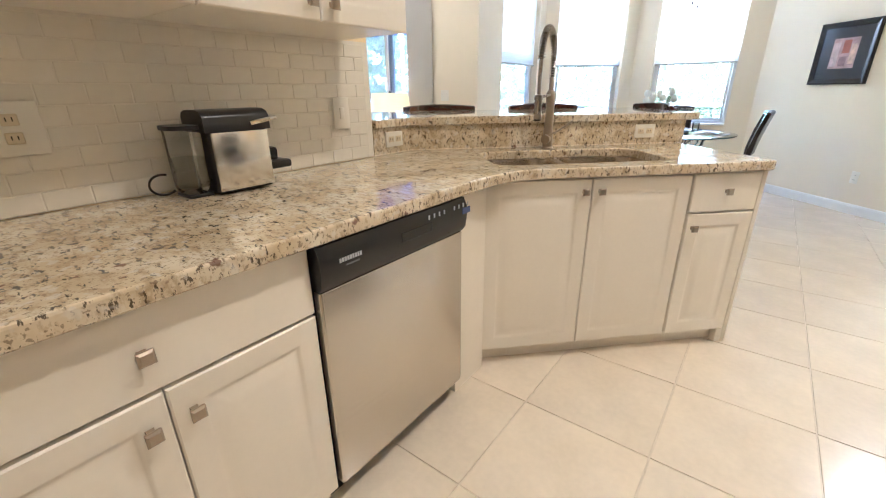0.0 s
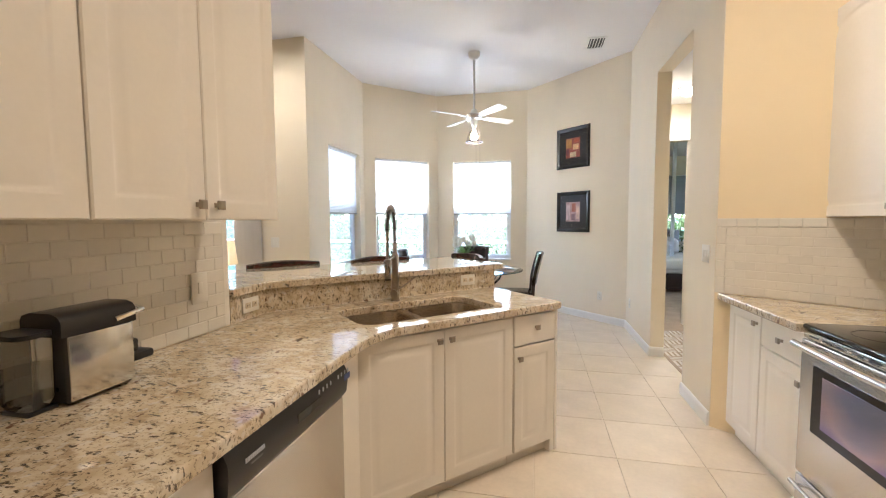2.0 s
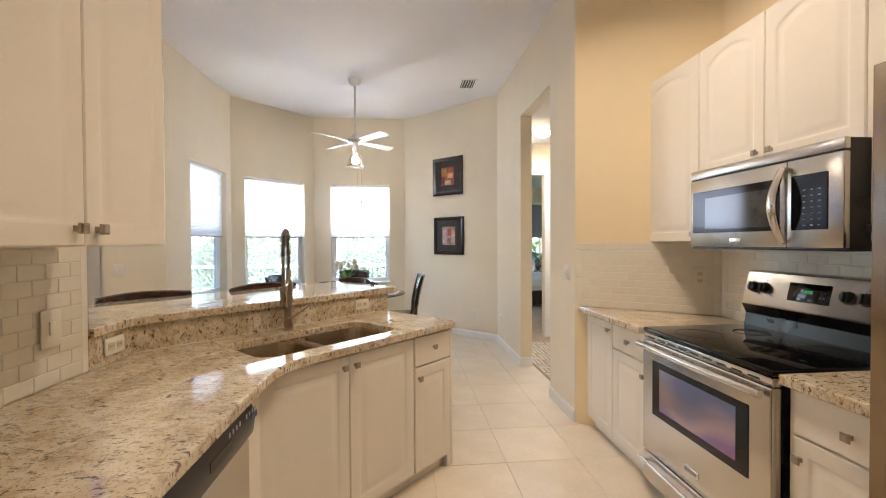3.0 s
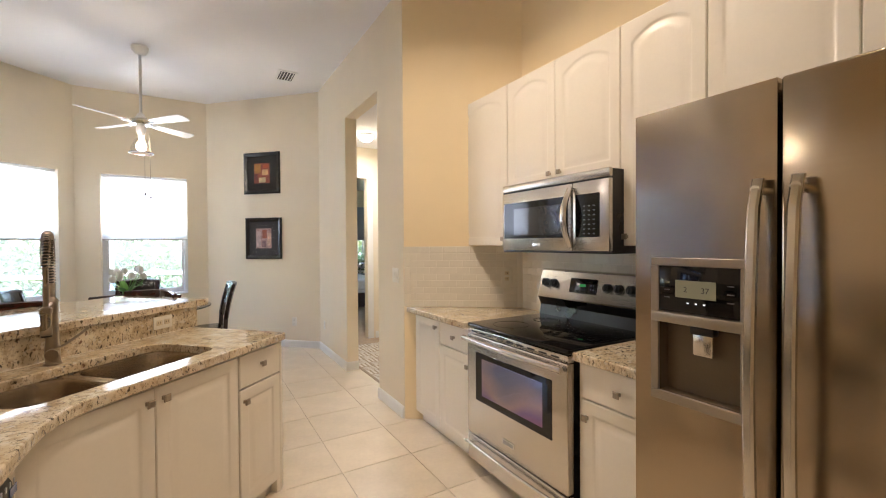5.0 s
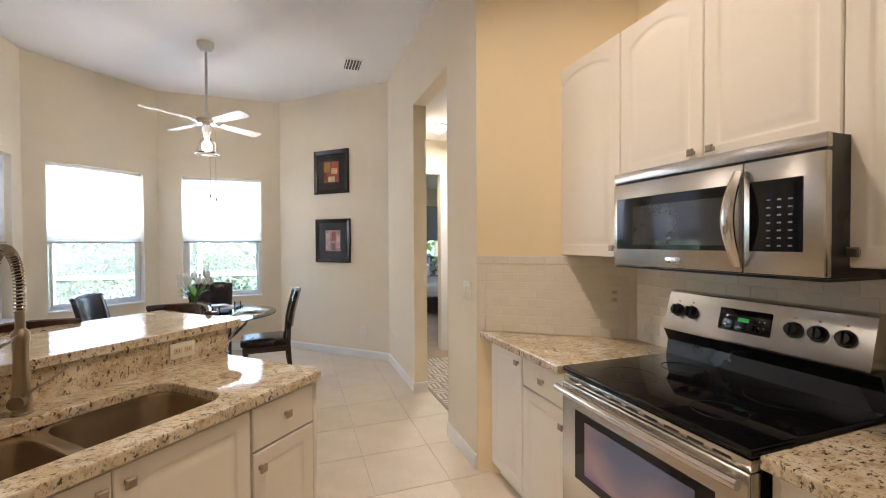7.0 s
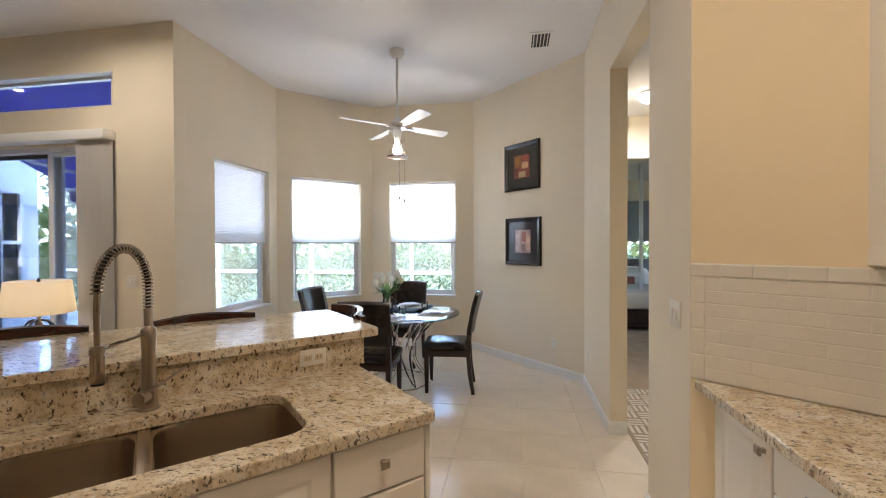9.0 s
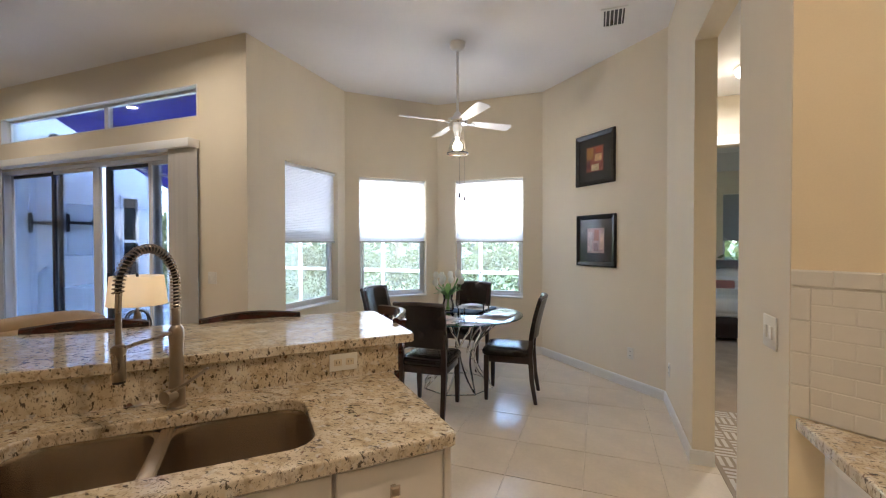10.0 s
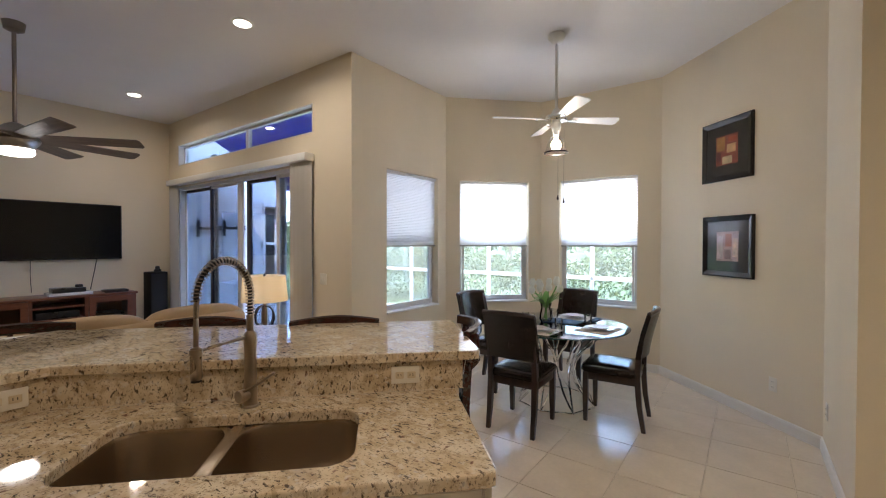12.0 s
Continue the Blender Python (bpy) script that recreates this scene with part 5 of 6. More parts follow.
for k in range(12):
    a, ln = rng.uniform(0, 6.28), rng.uniform(0.16, 0.27)
    bm = bmesh.new()
    rows = []
    for j in range(7):
        t = j / 6
        c = Vector((0.02 + 0.13 * t * t, 0, 0.14 + ln * t - 0.10 * t * t))
        w = 0.032 * math.sin(math.pi * (0.12 + 0.86 * t)) + 0.001
        rows.append([bm.verts.new(Matrix.Rotation(a, 3, "Z") @ (c + Vector((0.006 * abs(q), q * w, 0.004 * abs(q))))) for q in (-1, 0, 1)])
    for p, q in zip(rows, rows[1:]):
        for i in (0, 1):
            bm.faces.new((p[i], p[i + 1], q[i + 1], q[i]))
    part("leaf", bm, M_STEM, vs)


# ---- ceiling fans, lights and vent ----
def fan_blade(length, w0, w1, start):
    bm = bmesh.new()
    out = [(start, -w0 / 2), (start + length * 0.5, -(w0 + w1) / 4 - 0.004), (start + length - 0.02, -w1 / 2), (start + length, -w1 / 2 + 0.03), (start + length, w1 / 2 - 0.03), (start + length - 0.02, w1 / 2), (start + length * 0.5, (w0 + w1) / 4 + 0.004), (start, w0 / 2)]
    prism(bm, out, -0.004, 0.004)
    return bm


fan = thing("ceiling_fan", "white four-blade ceiling fan with a glass light", "ceiling fan", pose(-0.76, 5.245, 0))
M_FANWHITE = surf("fan_white_enamel", (0.80, 0.79, 0.76), 0.35, vary=0.02, bump=0.02)
part("canopy", lathe(bmesh.new(), [(0.025, 3.40), (0.05, 3.41), (0.075, 3.45), (0.078, 3.484)], 28), M_FANWHITE, fan)
part("downrod", lathe(bmesh.new(), [(0.0135, 2.785), (0.0135, 3.41)], 14), M_FANWHITE, fan)
part("motor", lathe(bmesh.new(), [(0.018, 2.80), (0.03, 2.79), (0.045, 2.76), (0.06, 2.735), (0.04, 2.73)], 28), M_FANWHITE, fan)
part("motor_ring", lathe(bmesh.new(), [(0.05, 2.729), (0.10, 2.725), (0.105, 2.70), (0.095, 2.675), (0.045, 2.665)], 28), M_CHROME, fan, "polished chrome motor ring")
part("switch_housing", lathe(bmesh.new(), [(0.042, 2.664), (0.045, 2.62), (0.03, 2.575), (0.026, 2.545)], 24), M_FANWHITE, fan)
for k in range(4):
    rot = Matrix.Rotation(radians(42 + 90 * k), 4, "Z")
    ir = part("blade_iron", bx(0.09, -0.02, 2.682, 0.20, 0.02, 2.690, 0.003), M_CHROME, fan, m=rot)
    part("blade", fan_blade(0.45, 0.085, 0.135, 0.15), M_FANWHITE, fan, m=rot @ Matrix.Translation((0, 0, 2.70)) @ Matrix.Rotation(radians(-12), 4, "X"))
part("glass_shade", lathe(bmesh.new(), [(0.032, 2.545), (0.06, 2.52), (0.085, 2.46), (0.105, 2.385), (0.103, 2.385), (0.083, 2.46), (0.058, 2.518), (0.031, 2.54)], 32, caps=False), M_BELL, fan)
part("shade_rim", lathe(bmesh.new(), [(0.098, 2.380), (0.109, 2.380), (0.109, 2.391), (0.098, 2.391), (0.098, 2.380)], 40, caps=False), M_DARKWOOD, fan, "dark rim of the glass shade")
part("bulb", lathe(bmesh.new(), [(0.012, 2.54), (0.018, 2.512), (0.038, 2.485), (0.045, 2.455), (0.038, 2.425), (0.018, 2.409), (0.006, 2.407)], 24), glow_mat("lit_bulb", (1.0, 0.86, 0.62), 1.6), fan, "lit bulb")
for dx, dy, z in ((0.03, -0.03, 1.985), (0.075, 0.0, 1.955)):
    bm = tube(bmesh.new(), [(dx, dy, 2.60), (dx, dy, z)], 0.0015, 6)
    part("pull_chain", bm, M_NICKEL, fan)
    part("chain_pull", lathe(bmesh.new(), [(0.004, z + 0.0), (0.010, z - 0.03), (0.008, z - 0.045)], 12, (dx, dy, 0)), M_DARKWOOD, fan)

fan = thing("ceiling_fan", "large brown eight-blade ceiling fan with a lit disc", "ceiling fan", pose(-4.56, 2.2, 0))
M_BRONZE = surf("aged_nickel", (0.30, 0.26, 0.22), 0.35, 0.9)
M_BLADEBROWN = wood("grey_oak_blade", (0.10, 0.075, 0.055), (0.20, 0.15, 0.11), 0.5, (1.0, 14.0, 14.0), 0.0)
part("canopy", lathe(bmesh.new(), [(0.03, 3.40), (0.07, 3.42), (0.08, 3.484)], 24), M_BRONZE, fan)
part("downrod", lathe(bmesh.new(), [(0.016, 2.56), (0.016, 3.41)], 12), M_BRONZE, fan)
part("motor", lathe(bmesh.new(), [(0.03, 2.60), (0.07, 2.58), (0.13, 2.53), (0.165, 2.50), (0.17, 2.44), (0.14, 2.40), (0.13, 2.37)], 32), M_BRONZE, fan)
part("light_disc", lathe(bmesh.new(), [(0.125, 2.369), (0.13, 2.335), (0.11, 2.315), (0.02, 2.308)], 32), glow_mat("lit_disc", (1.0, 0.95, 0.86), 0.45), fan, "lit frosted disc")
for k in range(8):
    part("blade", fan_blade(0.82, 0.12, 0.17, 0.15), M_BLADEBROWN, fan, m=Matrix.Rotation(radians(8 + 45 * k), 4, "Z") @ Matrix.Translation((0, 0, 2.475)) @ Matrix.Rotation(radians(-13), 4, "X"))

for cx, cy, power in KITCHEN_CANS + ROOM_CANS:
    e = thing("recessed_light", "white-trimmed recessed ceiling light, lit", "ceiling light", pose(cx, cy, CEIL), "recessed lights")
    part("trim", lathe(bmesh.new(), [(0.070, -0.001), (0.095, -0.001), (0.097, -0.006), (0.075, -0.011), (0.070, -0.008), (0.070, -0.001)], 32, caps=False), M_TRIM, e)
    part("lens", lathe(bmesh.new(), [(0.069, -0.002), (0.069, -0.006), (0.02, -0.007)], 32), glow_mat("lit_lens", (1.0, 0.9, 0.74), 0.9), e)

e = thing("ceiling_vent", "white ceiling air vent with dark slats", "vent", pose(0.69, 5.27, CEIL - 0.001))
part("backing", bx(-0.085, -0.14, -0.004, 0.085, 0.14, 0.0), M_BLACK, e)
bm = bmesh.new()
for a in ((-0.11, -0.165, -0.085, 0.165), (0.085, -0.165, 0.11, 0.165), (-0.085, -0.165, 0.085, -0.14), (-0.085, 0.14, 0.085, 0.165)):
    box(bm, a[0], a[1], -0.010, a[2], a[3], 0.0)
part("frame", bm, M_TRIM, e, smooth=False)
for k in range(5):
    part("slat", bx(-0.0045, -0.139, -0.001, 0.0045, 0.139, 0.001), M_TRIM, e, m=pose(-0.066 + 0.033 * k, 0, -0.008, 0, 20, 0))

e = thing("hall_ceiling_light", "frosted glass flush ceiling light, lit", "ceiling light", pose(1.66, 5.14, 2.86))
part("base", lathe(bmesh.new(), [(0.10, -0.001), (0.10, -0.02), (0.09, -0.025)], 28), M_TRIM, e)
part("bowl", lathe(bmesh.new(), [(0.095, -0.026), (0.085, -0.06), (0.05, -0.085), (0.01, -0.09)], 28), glow_mat("lit_bowl", (1.0, 0.92, 0.76), 0.6), e)
e = thing("smoke_detector", "white smoke detector on the hall ceiling", "smoke detector", pose(1.72, 4.75, 2.86))
part("case", lathe(bmesh.new(), [(0.065, -0.001), (0.065, -0.025), (0.045, -0.04)], 24), M_TRIM, e)


# ---- bar stools ----
def bar_stool():
    e = thing("bar_stool", "dark wooden bar stool with a curved top rail", "bar stool", None, "stools at the bar")
    for sx in (-1, 1):
        bm = bmesh.new()
        ring_loft(bm, [[(sx * q + a * 0.019, y + b * 0.019, z) for a, b in ((-1, -1), (1, -1), (1, 1), (-1, 1))] for z, y, q in ((0.0, -0.235, 0.205), (0.70, -0.195, 0.185), (0.90, -0.205, 0.195), (1.09, -0.235, 0.215))])
        part("leg", bm, M_STOOL, e)
        bm = bmesh.new()
        ring_loft(bm, [[(sx * q + a * 0.018, y + b * 0.018, z) for a, b in ((-1, -1), (1, -1), (1, 1), (-1, 1))] for z, y, q in ((0.0, 0.215, 0.205), (0.70, 0.175, 0.18))])
        part("leg", bm, M_STOOL, e)
        part("stretcher", bx(sx * 0.192 - 0.012, -0.20, 0.26, sx * 0.192 + 0.012, 0.185, 0.29, 0.004), M_STOOL, e)
    for y, z in ((-0.212, 0.36), (0.193, 0.18)):
        part("stretcher", bx(-0.19, y - 0.012, z, 0.19, y + 0.012, z + 0.03, 0.004), M_STOOL, e)
    bm = bmesh.new()
    ring_loft(bm, [[(x, y, z) for x, y in round_rect(-0.205 + g, -0.20 + g, 0.205 - g, 0.205 - g, 0.06)] for g, z in ((0.01, 0.70), (0.0, 0.71), (0.0, 0.745), (0.02, 0.765), (0.07, 0.772))])
    part("seat", bm, M_LEATHER, e, "padded dark leather seat")
    def rail(z0, z1, d):
        bm = bmesh.new()
        rings = []
        for k in range(13):
            t = k / 12
            x = -0.245 + 0.49 * t
            y = -0.195 - 0.085 * math.sin(math.pi * t)
            up = 0.012 * math.sin(math.pi * t)
            rings.append([(x, y - d, z0 + up), (x, y + d, z0 + up), (x, y + d * 0.9, z1 + up - 0.006), (x, y, z1 + up), (x, y - d * 0.9, z1 + up - 0.006)])
        return ring_loft(bm, rings)
    part("top_rail", rail(1.050, 1.104, 0.018), M_STOOL, e)
    part("back_slat", rail(0.90, 0.94, 0.011), M_STOOL, e)
    for k in range(5):
        t = (k + 1) / 6
        x, y = -0.245 + 0.49 * t, -0.195 - 0.085 * math.sin(math.pi * t)
        part("spindle", bx(x - 0.011, y - 0.006, 0.94, x + 0.011, y + 0.006, 1.058, 0.002), M_STOOL, e)
    return e


def beside(cx, cy, turn):
    return pose(cx, cy, 0, 0, 0, turn) @ Matrix.Translation((0, 0.245, 0))


st = bar_stool()
st.matrix_basis = beside(-1.755, 2.565, -135)
copy_thing(st, beside(-1.205, 3.02, -133))
copy_thing(st, beside(-0.52, 3.40, 128))
copy_thing(st, beside(-2.33, 1.86, -95))


# ---- living room ----
tv = thing("television", "large black flat television on the wall", "television", pose(-7.026, 2.95, 1.695, 0, 0, 90))
part("case", bx(-0.715, -0.075, -0.40, 0.715, -0.03, 0.40, 0.006), M_BLACK, tv)
part("screen", bx(-0.70, -0.0775, -0.38, 0.70, -0.0745, 0.388), M_TVSCREEN, tv)
part("wall_mount", bx(-0.2, -0.03, -0.15, 0.2, 0.0, 0.15), M_BLACK, tv)
part("cable", tube(bmesh.new(), [(0.42, -0.03, -0.40), (0.40, -0.02, -0.55), (0.37, -0.03, -0.70), (0.33, -0.1, -0.83)], 0.006, 6), M_BLACK, tv)
part("cable", tube(bmesh.new(), [(-0.28, -0.03, -0.40), (-0.28, -0.015, -0.60), (-0.27, -0.02, -0.83)], 0.004, 6), M_BLACK, tv)

cn = thing("media_console", "cherry wood media console with glass doors", "tv stand", pose(-6.50, 2.86, 0, 0, 0, 90))
part("top", bx(-0.86, -0.02, 0.80, 0.86, 0.50, 0.83, 0.008), M_CHERRY, cn)
part("base", bx(-0.84, 0.0, 0.0, 0.84, 0.49, 0.07, 0.004), M_CHERRY, cn)
for sx in (-0.84, -0.29, 0.26, 0.805):
    part("side_panel", bx(sx, 0.0, 0.071, sx + 0.035, 0.49, 0.799), M_CHERRY, cn)
part("back_panel", bx(-0.80, 0.47, 0.071, 0.80, 0.489, 0.799), M_CHERRY, cn)
for z in (0.30, 0.52, 0.68):
    part("shelf", bx(-0.254, 0.02, z, 0.259, 0.46, z + 0.02), M_CHERRY, cn)
for x0, x1 in ((-0.80, -0.295), (0.30, 0.80)):
    bm = bmesh.new()
    for a in ((x0, 0.075, x1, 0.15), (x0, 0.72, x1, 0.795), (x0, 0.15, x0 + 0.07, 0.72), (x1 - 0.07, 0.15, x1, 0.72)):
        box(bm, a[0], -0.018, a[1], a[2], 0.0, a[3])
    d = part("door", bm, M_CHERRY, cn, smooth=False)
    part("pane", bx(x0 + 0.07, -0.010, 0.15, x1 - 0.07, -0.006, 0.72), M_CLEAR, d, smooth=False)
    part("shelf", bx(x0 + 0.01, 0.03, 0.42, x1 - 0.01, 0.46, 0.44), M_CHERRY, cn)
for x, z, w, h, nm, lab in ((0.0, 0.54, 0.43, 0.09, "media_player", "black media player on a console shelf"), (0.0, 0.32, 0.42, 0.12, "receiver", "black receiver on a console shelf"), (0.55, 0.445, 0.34, 0.10, "media_player", "black media player behind a glass door")):
    tagged(part(nm, bx(x - w / 2, 0.06, z, w / 2 + x, 0.40, z + h, 0.006), M_BLACK, None, m=cn.matrix_basis.copy()), lab, "media player")
tagged(part("media_box", bx(-0.09, 0.05, 0.8305, 0.36, 0.34, 0.87, 0.006), M_PORCELAIN, None, m=cn.matrix_basis.copy()), "flat white box on the media console", "media player")
tt = thing("media_player", "black disc player on a white box", "media player", cn.matrix_basis @ Matrix.Translation((-0.05, 0.07, 0.8705)))
part("case", bx(0.0, 0.0, 0.0, 0.34, 0.22, 0.06, 0.006), M_BLACK, tt)
part("sensor_bar", bx(0.24, 0.05, 0.06, 0.32, 0.10, 0.10, 0.01), M_BLACK, tt)
tagged(part("media_box", bx(0.50, 0.06, 0.8305, 0.77, 0.26, 0.865, 0.006), M_BLACK, None, m=cn.matrix_basis.copy()), "small black receiver on the media console", "media player")
sp = thing("tower_speaker", "black tower loudspeaker on the floor", "loudspeaker", pose(-6.68, 4.06, 0, 0, 0, 90))
part("cabinet", bx(-0.12, 0.0, 0.02, 0.12, 0.28, 1.08, 0.01), surf("speaker_black", (0.008, 0.008, 0.008), 0.6, spec=0.2), sp)
part("grille", bx(-0.11, -0.012, 0.10, 0.11, 0.0, 1.05, 0.004), surf("speaker_cloth", (0.010, 0.010, 0.010), 0.9, bump=0.5, fine=300), sp)
part("plinth", bx(-0.16, -0.02, 0.0, 0.16, 0.32, 0.02, 0.004), M_BLACK, sp)
tagged(part("small_camera", lathe(bmesh.new(), [(0.05, 0.0), (0.05, 0.03), (0.03, 0.05), (0.035, 0.07), (0.02, 0.09)], 20), M_BLACK, None, m=pose(-6.8, 4.08, 1.0805)), "small black device on top of the loudspeaker", "speaker")

so = thing("sofa", "tan upholstered sofa with loose back cushions", "sofa", pose(-4.0, 2.58, 0, 0, 0, 90))
part("frame", bx(-1.46, 0.0, 0.08, 1.46, 0.92, 0.42, 0.04, 3), M_SOFA, so)
part("back", bx(-1.42, -0.02, 0.42, 1.42, 0.16, 0.76, 0.06, 3), M_SOFA, so)
for sx in (-1.49, 1.24):
    part("arm", bx(sx, -0.02, 0.08, sx + 0.25, 0.92, 0.64, 0.08, 3), M_SOFA, so)
def puff(x0, y0, z0, x1, y1, z1, b, amp):
    """A soft cushion: a rounded box with a crowned top."""
    bm = bmesh.new()
    n = 14
    rings = []
    for k in range(n + 1):
        t = k / n
        x = x0 + (x1 - x0) * t
        f = 1 - abs(2 * t - 1) ** 6
        top = z1 - b * (1 - f) + amp * math.sin(math.pi * t)
        my, hy, hz = (y0 + y1) / 2, (y1 - y0) / 2 * (0.75 + 0.25 * f), (top - z0) / 2
        rings.append([(x, my + hy * math.copysign(abs(math.cos(a)) ** 0.5, math.cos(a)), z0 + hz + hz * math.copysign(abs(math.sin(a)) ** 0.5, math.sin(a))) for a in (2 * math.pi * j / 16 for j in range(16))])
    return ring_loft(bm, rings)
for k in range(3):
    part("back_cushion", puff(-1.43 + 0.955 * k, 0.03, 0.45, -0.485 + 0.955 * k, 0.30, 0.83, 0.07, 0.025), M_SOFA, so)
    part("seat_cushion", puff(-1.22 + 0.815 * k, 0.30, 0.40, -0.41 + 0.815 * k, 0.94, 0.56, 0.04, 0.01), M_SOFA, so)
et = thing("end_table", "dark wooden end table beside the sofa", "side table", pose(-3.58, 3.93, 0))
part("top", bx(-0.24, -0.24, 0.55, 0.24, 0.24, 0.58, 0.006), M_DARKWOOD, et)
for sx in (-0.2, 0.2):
    for sy in (-0.2, 0.2):
        part("leg", bx(sx - 0.02, sy - 0.02, 0.0, sx + 0.02, sy + 0.02, 0.549, 0.003), M_DARKWOOD, et)
tl = thing("table_lamp", "table lamp with black scrolls and a lit linen shade", "lamp", pose(-3.56, 3.97, 0.5805))
part("base", lathe(bmesh.new(), [(0.10, 0.0), (0.10, 0.015), (0.04, 0.03)], 24), M_BLACK, tl)
part("column", lathe(bmesh.new(), [(0.03, 0.03), (0.035, 0.20), (0.012, 0.30), (0.012, 0.36)], 20), M_NICKEL, tl)
for a in (0.3, 1.87, 3.44, 5.0):
    p = []
    for j in range(15):
        t = j / 14
        b = -math.pi / 2 + math.pi * 1.15 * t
        p.append((0.03 + 0.10 * math.cos(b), 0, 0.15 + 0.115 * math.sin(b)))
    part("scroll", tube(bmesh.new(), p, 0.009, 7), M_BLACK, tl, m=Matrix.Rotation(a, 4, "Z"))
part("shade", lathe(bmesh.new(), [(0.245, 0.325), (0.215, 0.60)], 40, caps=False), M_LAMPSHADE, tl, "tapered linen drum shade")
part("finial", lathe(bmesh.new(), [(0.01, 0.59), (0.014, 0.605), (0.006, 0.625)], 12), M_BLACK, tl)
part("bulb", lathe(bmesh.new(), [(0.012, 0.37), (0.03, 0.42), (0.026, 0.46), (0.008, 0.475)], 16), glow_mat("lamp_bulb", (1.0, 0.84, 0.6), 1.0), tl)


# ---- hall and bedroom ----
rug = thing("hall_rug", "beige and grey woven hall rug with a geometric pattern", "rug", pose(0, 0, -0.0015))
part("rug_field", bx(1.31, 3.35, 0.0, 2.45, 5.55, 0.008, 0.002), surf("rug_wool", (0.34, 0.27, 0.19), 0.95, bump=0.6, fine=200), rug)
M_RUGLINE = surf("rug_pale_wool", (0.62, 0.57, 0.48), 0.95, bump=0.6, fine=200)
bm = bmesh.new()
for k in range(14):
    y = 3.42 + 0.15 * k
    for j in range(7):
        x = 1.33 + 0.15 * j
        if (j + k) % 2:
            for q in range(3):
                box(bm, x + 0.008 + q * 0.048, y + 0.008, 0.0082, x + 0.034 + q * 0.048, y + 0.142, 0.0095)
        else:
            for q in range(3):
                box(bm, x + 0.008, y + 0.008 + q * 0.048, 0.0082, x + 0.142, y + 0.034 + q * 0.048, 0.0095)
part("rug_pattern", bm, M_RUGLINE, rug, smooth=False)
bd = thing("bed", "dark-framed bed with white linen and a rust cushion", "bed", pose(1.75, 8.55, 0))
part("bed_frame", bx(0.0, 0.0, 0.06, 1.55, 2.1, 0.36, 0.01), M_DARKWOOD, bd)
for sx in (0.0, 1.47):
    for sy in (0.0, 2.02):
        part("leg", bx(sx, sy, 0.0, sx + 0.08, sy + 0.08, 0.06), M_DARKWOOD, bd)
part("mattress", bx(0.02, 0.0, 0.361, 1.53, 2.08, 0.60, 0.06, 3), M_LINEN, bd)
part("duvet", bx(-0.03, -0.04, 0.42, 1.58, 1.55, 0.66, 0.07, 3), M_LINEN, bd, "rumpled white duvet")
hb = part("headboard", bx(-0.02, 2.10, 0.0, 1.57, 2.16, 1.15, 0.01), M_DARKWOOD, bd)
for k in range(8):
    part("slat", bx(0.1 + k * 0.18, 2.095, 0.7, 0.18 + k * 0.18, 2.10, 1.08), M_BLACK, hb)
for k, sx in enumerate((0.10, 0.82)):
    tagged(part("pillow", puff(sx, 1.70, 0.62, sx + 0.64, 2.05, 0.98, 0.08, 0.02), M_LINEN, None, m=bd.matrix_basis.copy()), "plump white pillow on the bed", "pillow")
tagged(part("cushion", puff(0.62, 1.50, 0.62, 1.12, 1.70, 0.84, 0.06, 0.02), surf("rust_velvet", (0.20, 0.035, 0.015), 0.8), None, m=bd.matrix_basis.copy()), "small rust velvet cushion on the bed", "cushion")
ns = thing("nightstand", "dark wooden nightstand beside the bed", "nightstand", pose(3.35, 10.45, 0))
part("body", bx(0, 0, 0.08, 0.45, 0.4, 0.62, 0.008), M_DARKWOOD, ns)
part("plinth", bx(0.02, 0.02, 0.0, 0.43, 0.38, 0.08), M_DARKWOOD, ns)
bw = tagged(thing("window_5", "bedroom window with a grey roller shade", "window"), kind="structure")
bm = bmesh.new()
for a in ((2.902, 0.862, 4.098, 0.91), (2.902, 2.40, 4.098, 2.448), (2.902, 0.91, 2.95, 2.40), (4.05, 0.91, 4.098, 2.40), (2.95, 1.62, 4.05, 1.66)):
    box(bm, a[0], 11.07, a[1], a[2], 11.12, a[3])
part("window_frame", bm, M_VINYL, bw, smooth=False)
part("pane", bx(2.951, 11.09, 0.911, 4.049, 11.095, 1.619), M_GLASS, bw, smooth=False)
part("roller_shade", bx(2.91, 11.03, 1.52, 4.09, 11.034, 2.44), M_DARKSHADE, bw, "grey roller shade half down")


# ---- outside ----
structure("ground", bx(-1500, -1500, -0.5, 1500, 1500, -0.16), M_GRASS, "clipped green lawn reaching the horizon")
structure("patio", bx(-9.5, 4.50, -0.155, 3.2, 9.4, -0.03), M_PAVER, "pale paved patio round the house")
wg = thing("house_wing", "white stucco wing of the house beside the patio", "house")
bm = bmesh.new()
for a in ((4.52, -0.1, 5.90, 3.4), (6.22, -0.1, 6.42, 3.4), (5.90, -0.1, 6.22, 0.76), (5.90, 2.30, 6.22, 3.4)):
    box(bm, -7.10, a[0], a[1], -6.90, a[2], a[3])
box(bm, -12.0, 6.22, -0.1, -7.10, 6.42, 3.4)
box(bm, -12.0, 4.2, -0.1, -11.8, 6.22, 3.4)
part("wall", bm, M_STUCCO, wg, smooth=False)
part("roof", bx(-12.3, 4.52, 3.41, -6.55, 6.8, 3.6), M_TRIM, wg)
bm = bmesh.new()
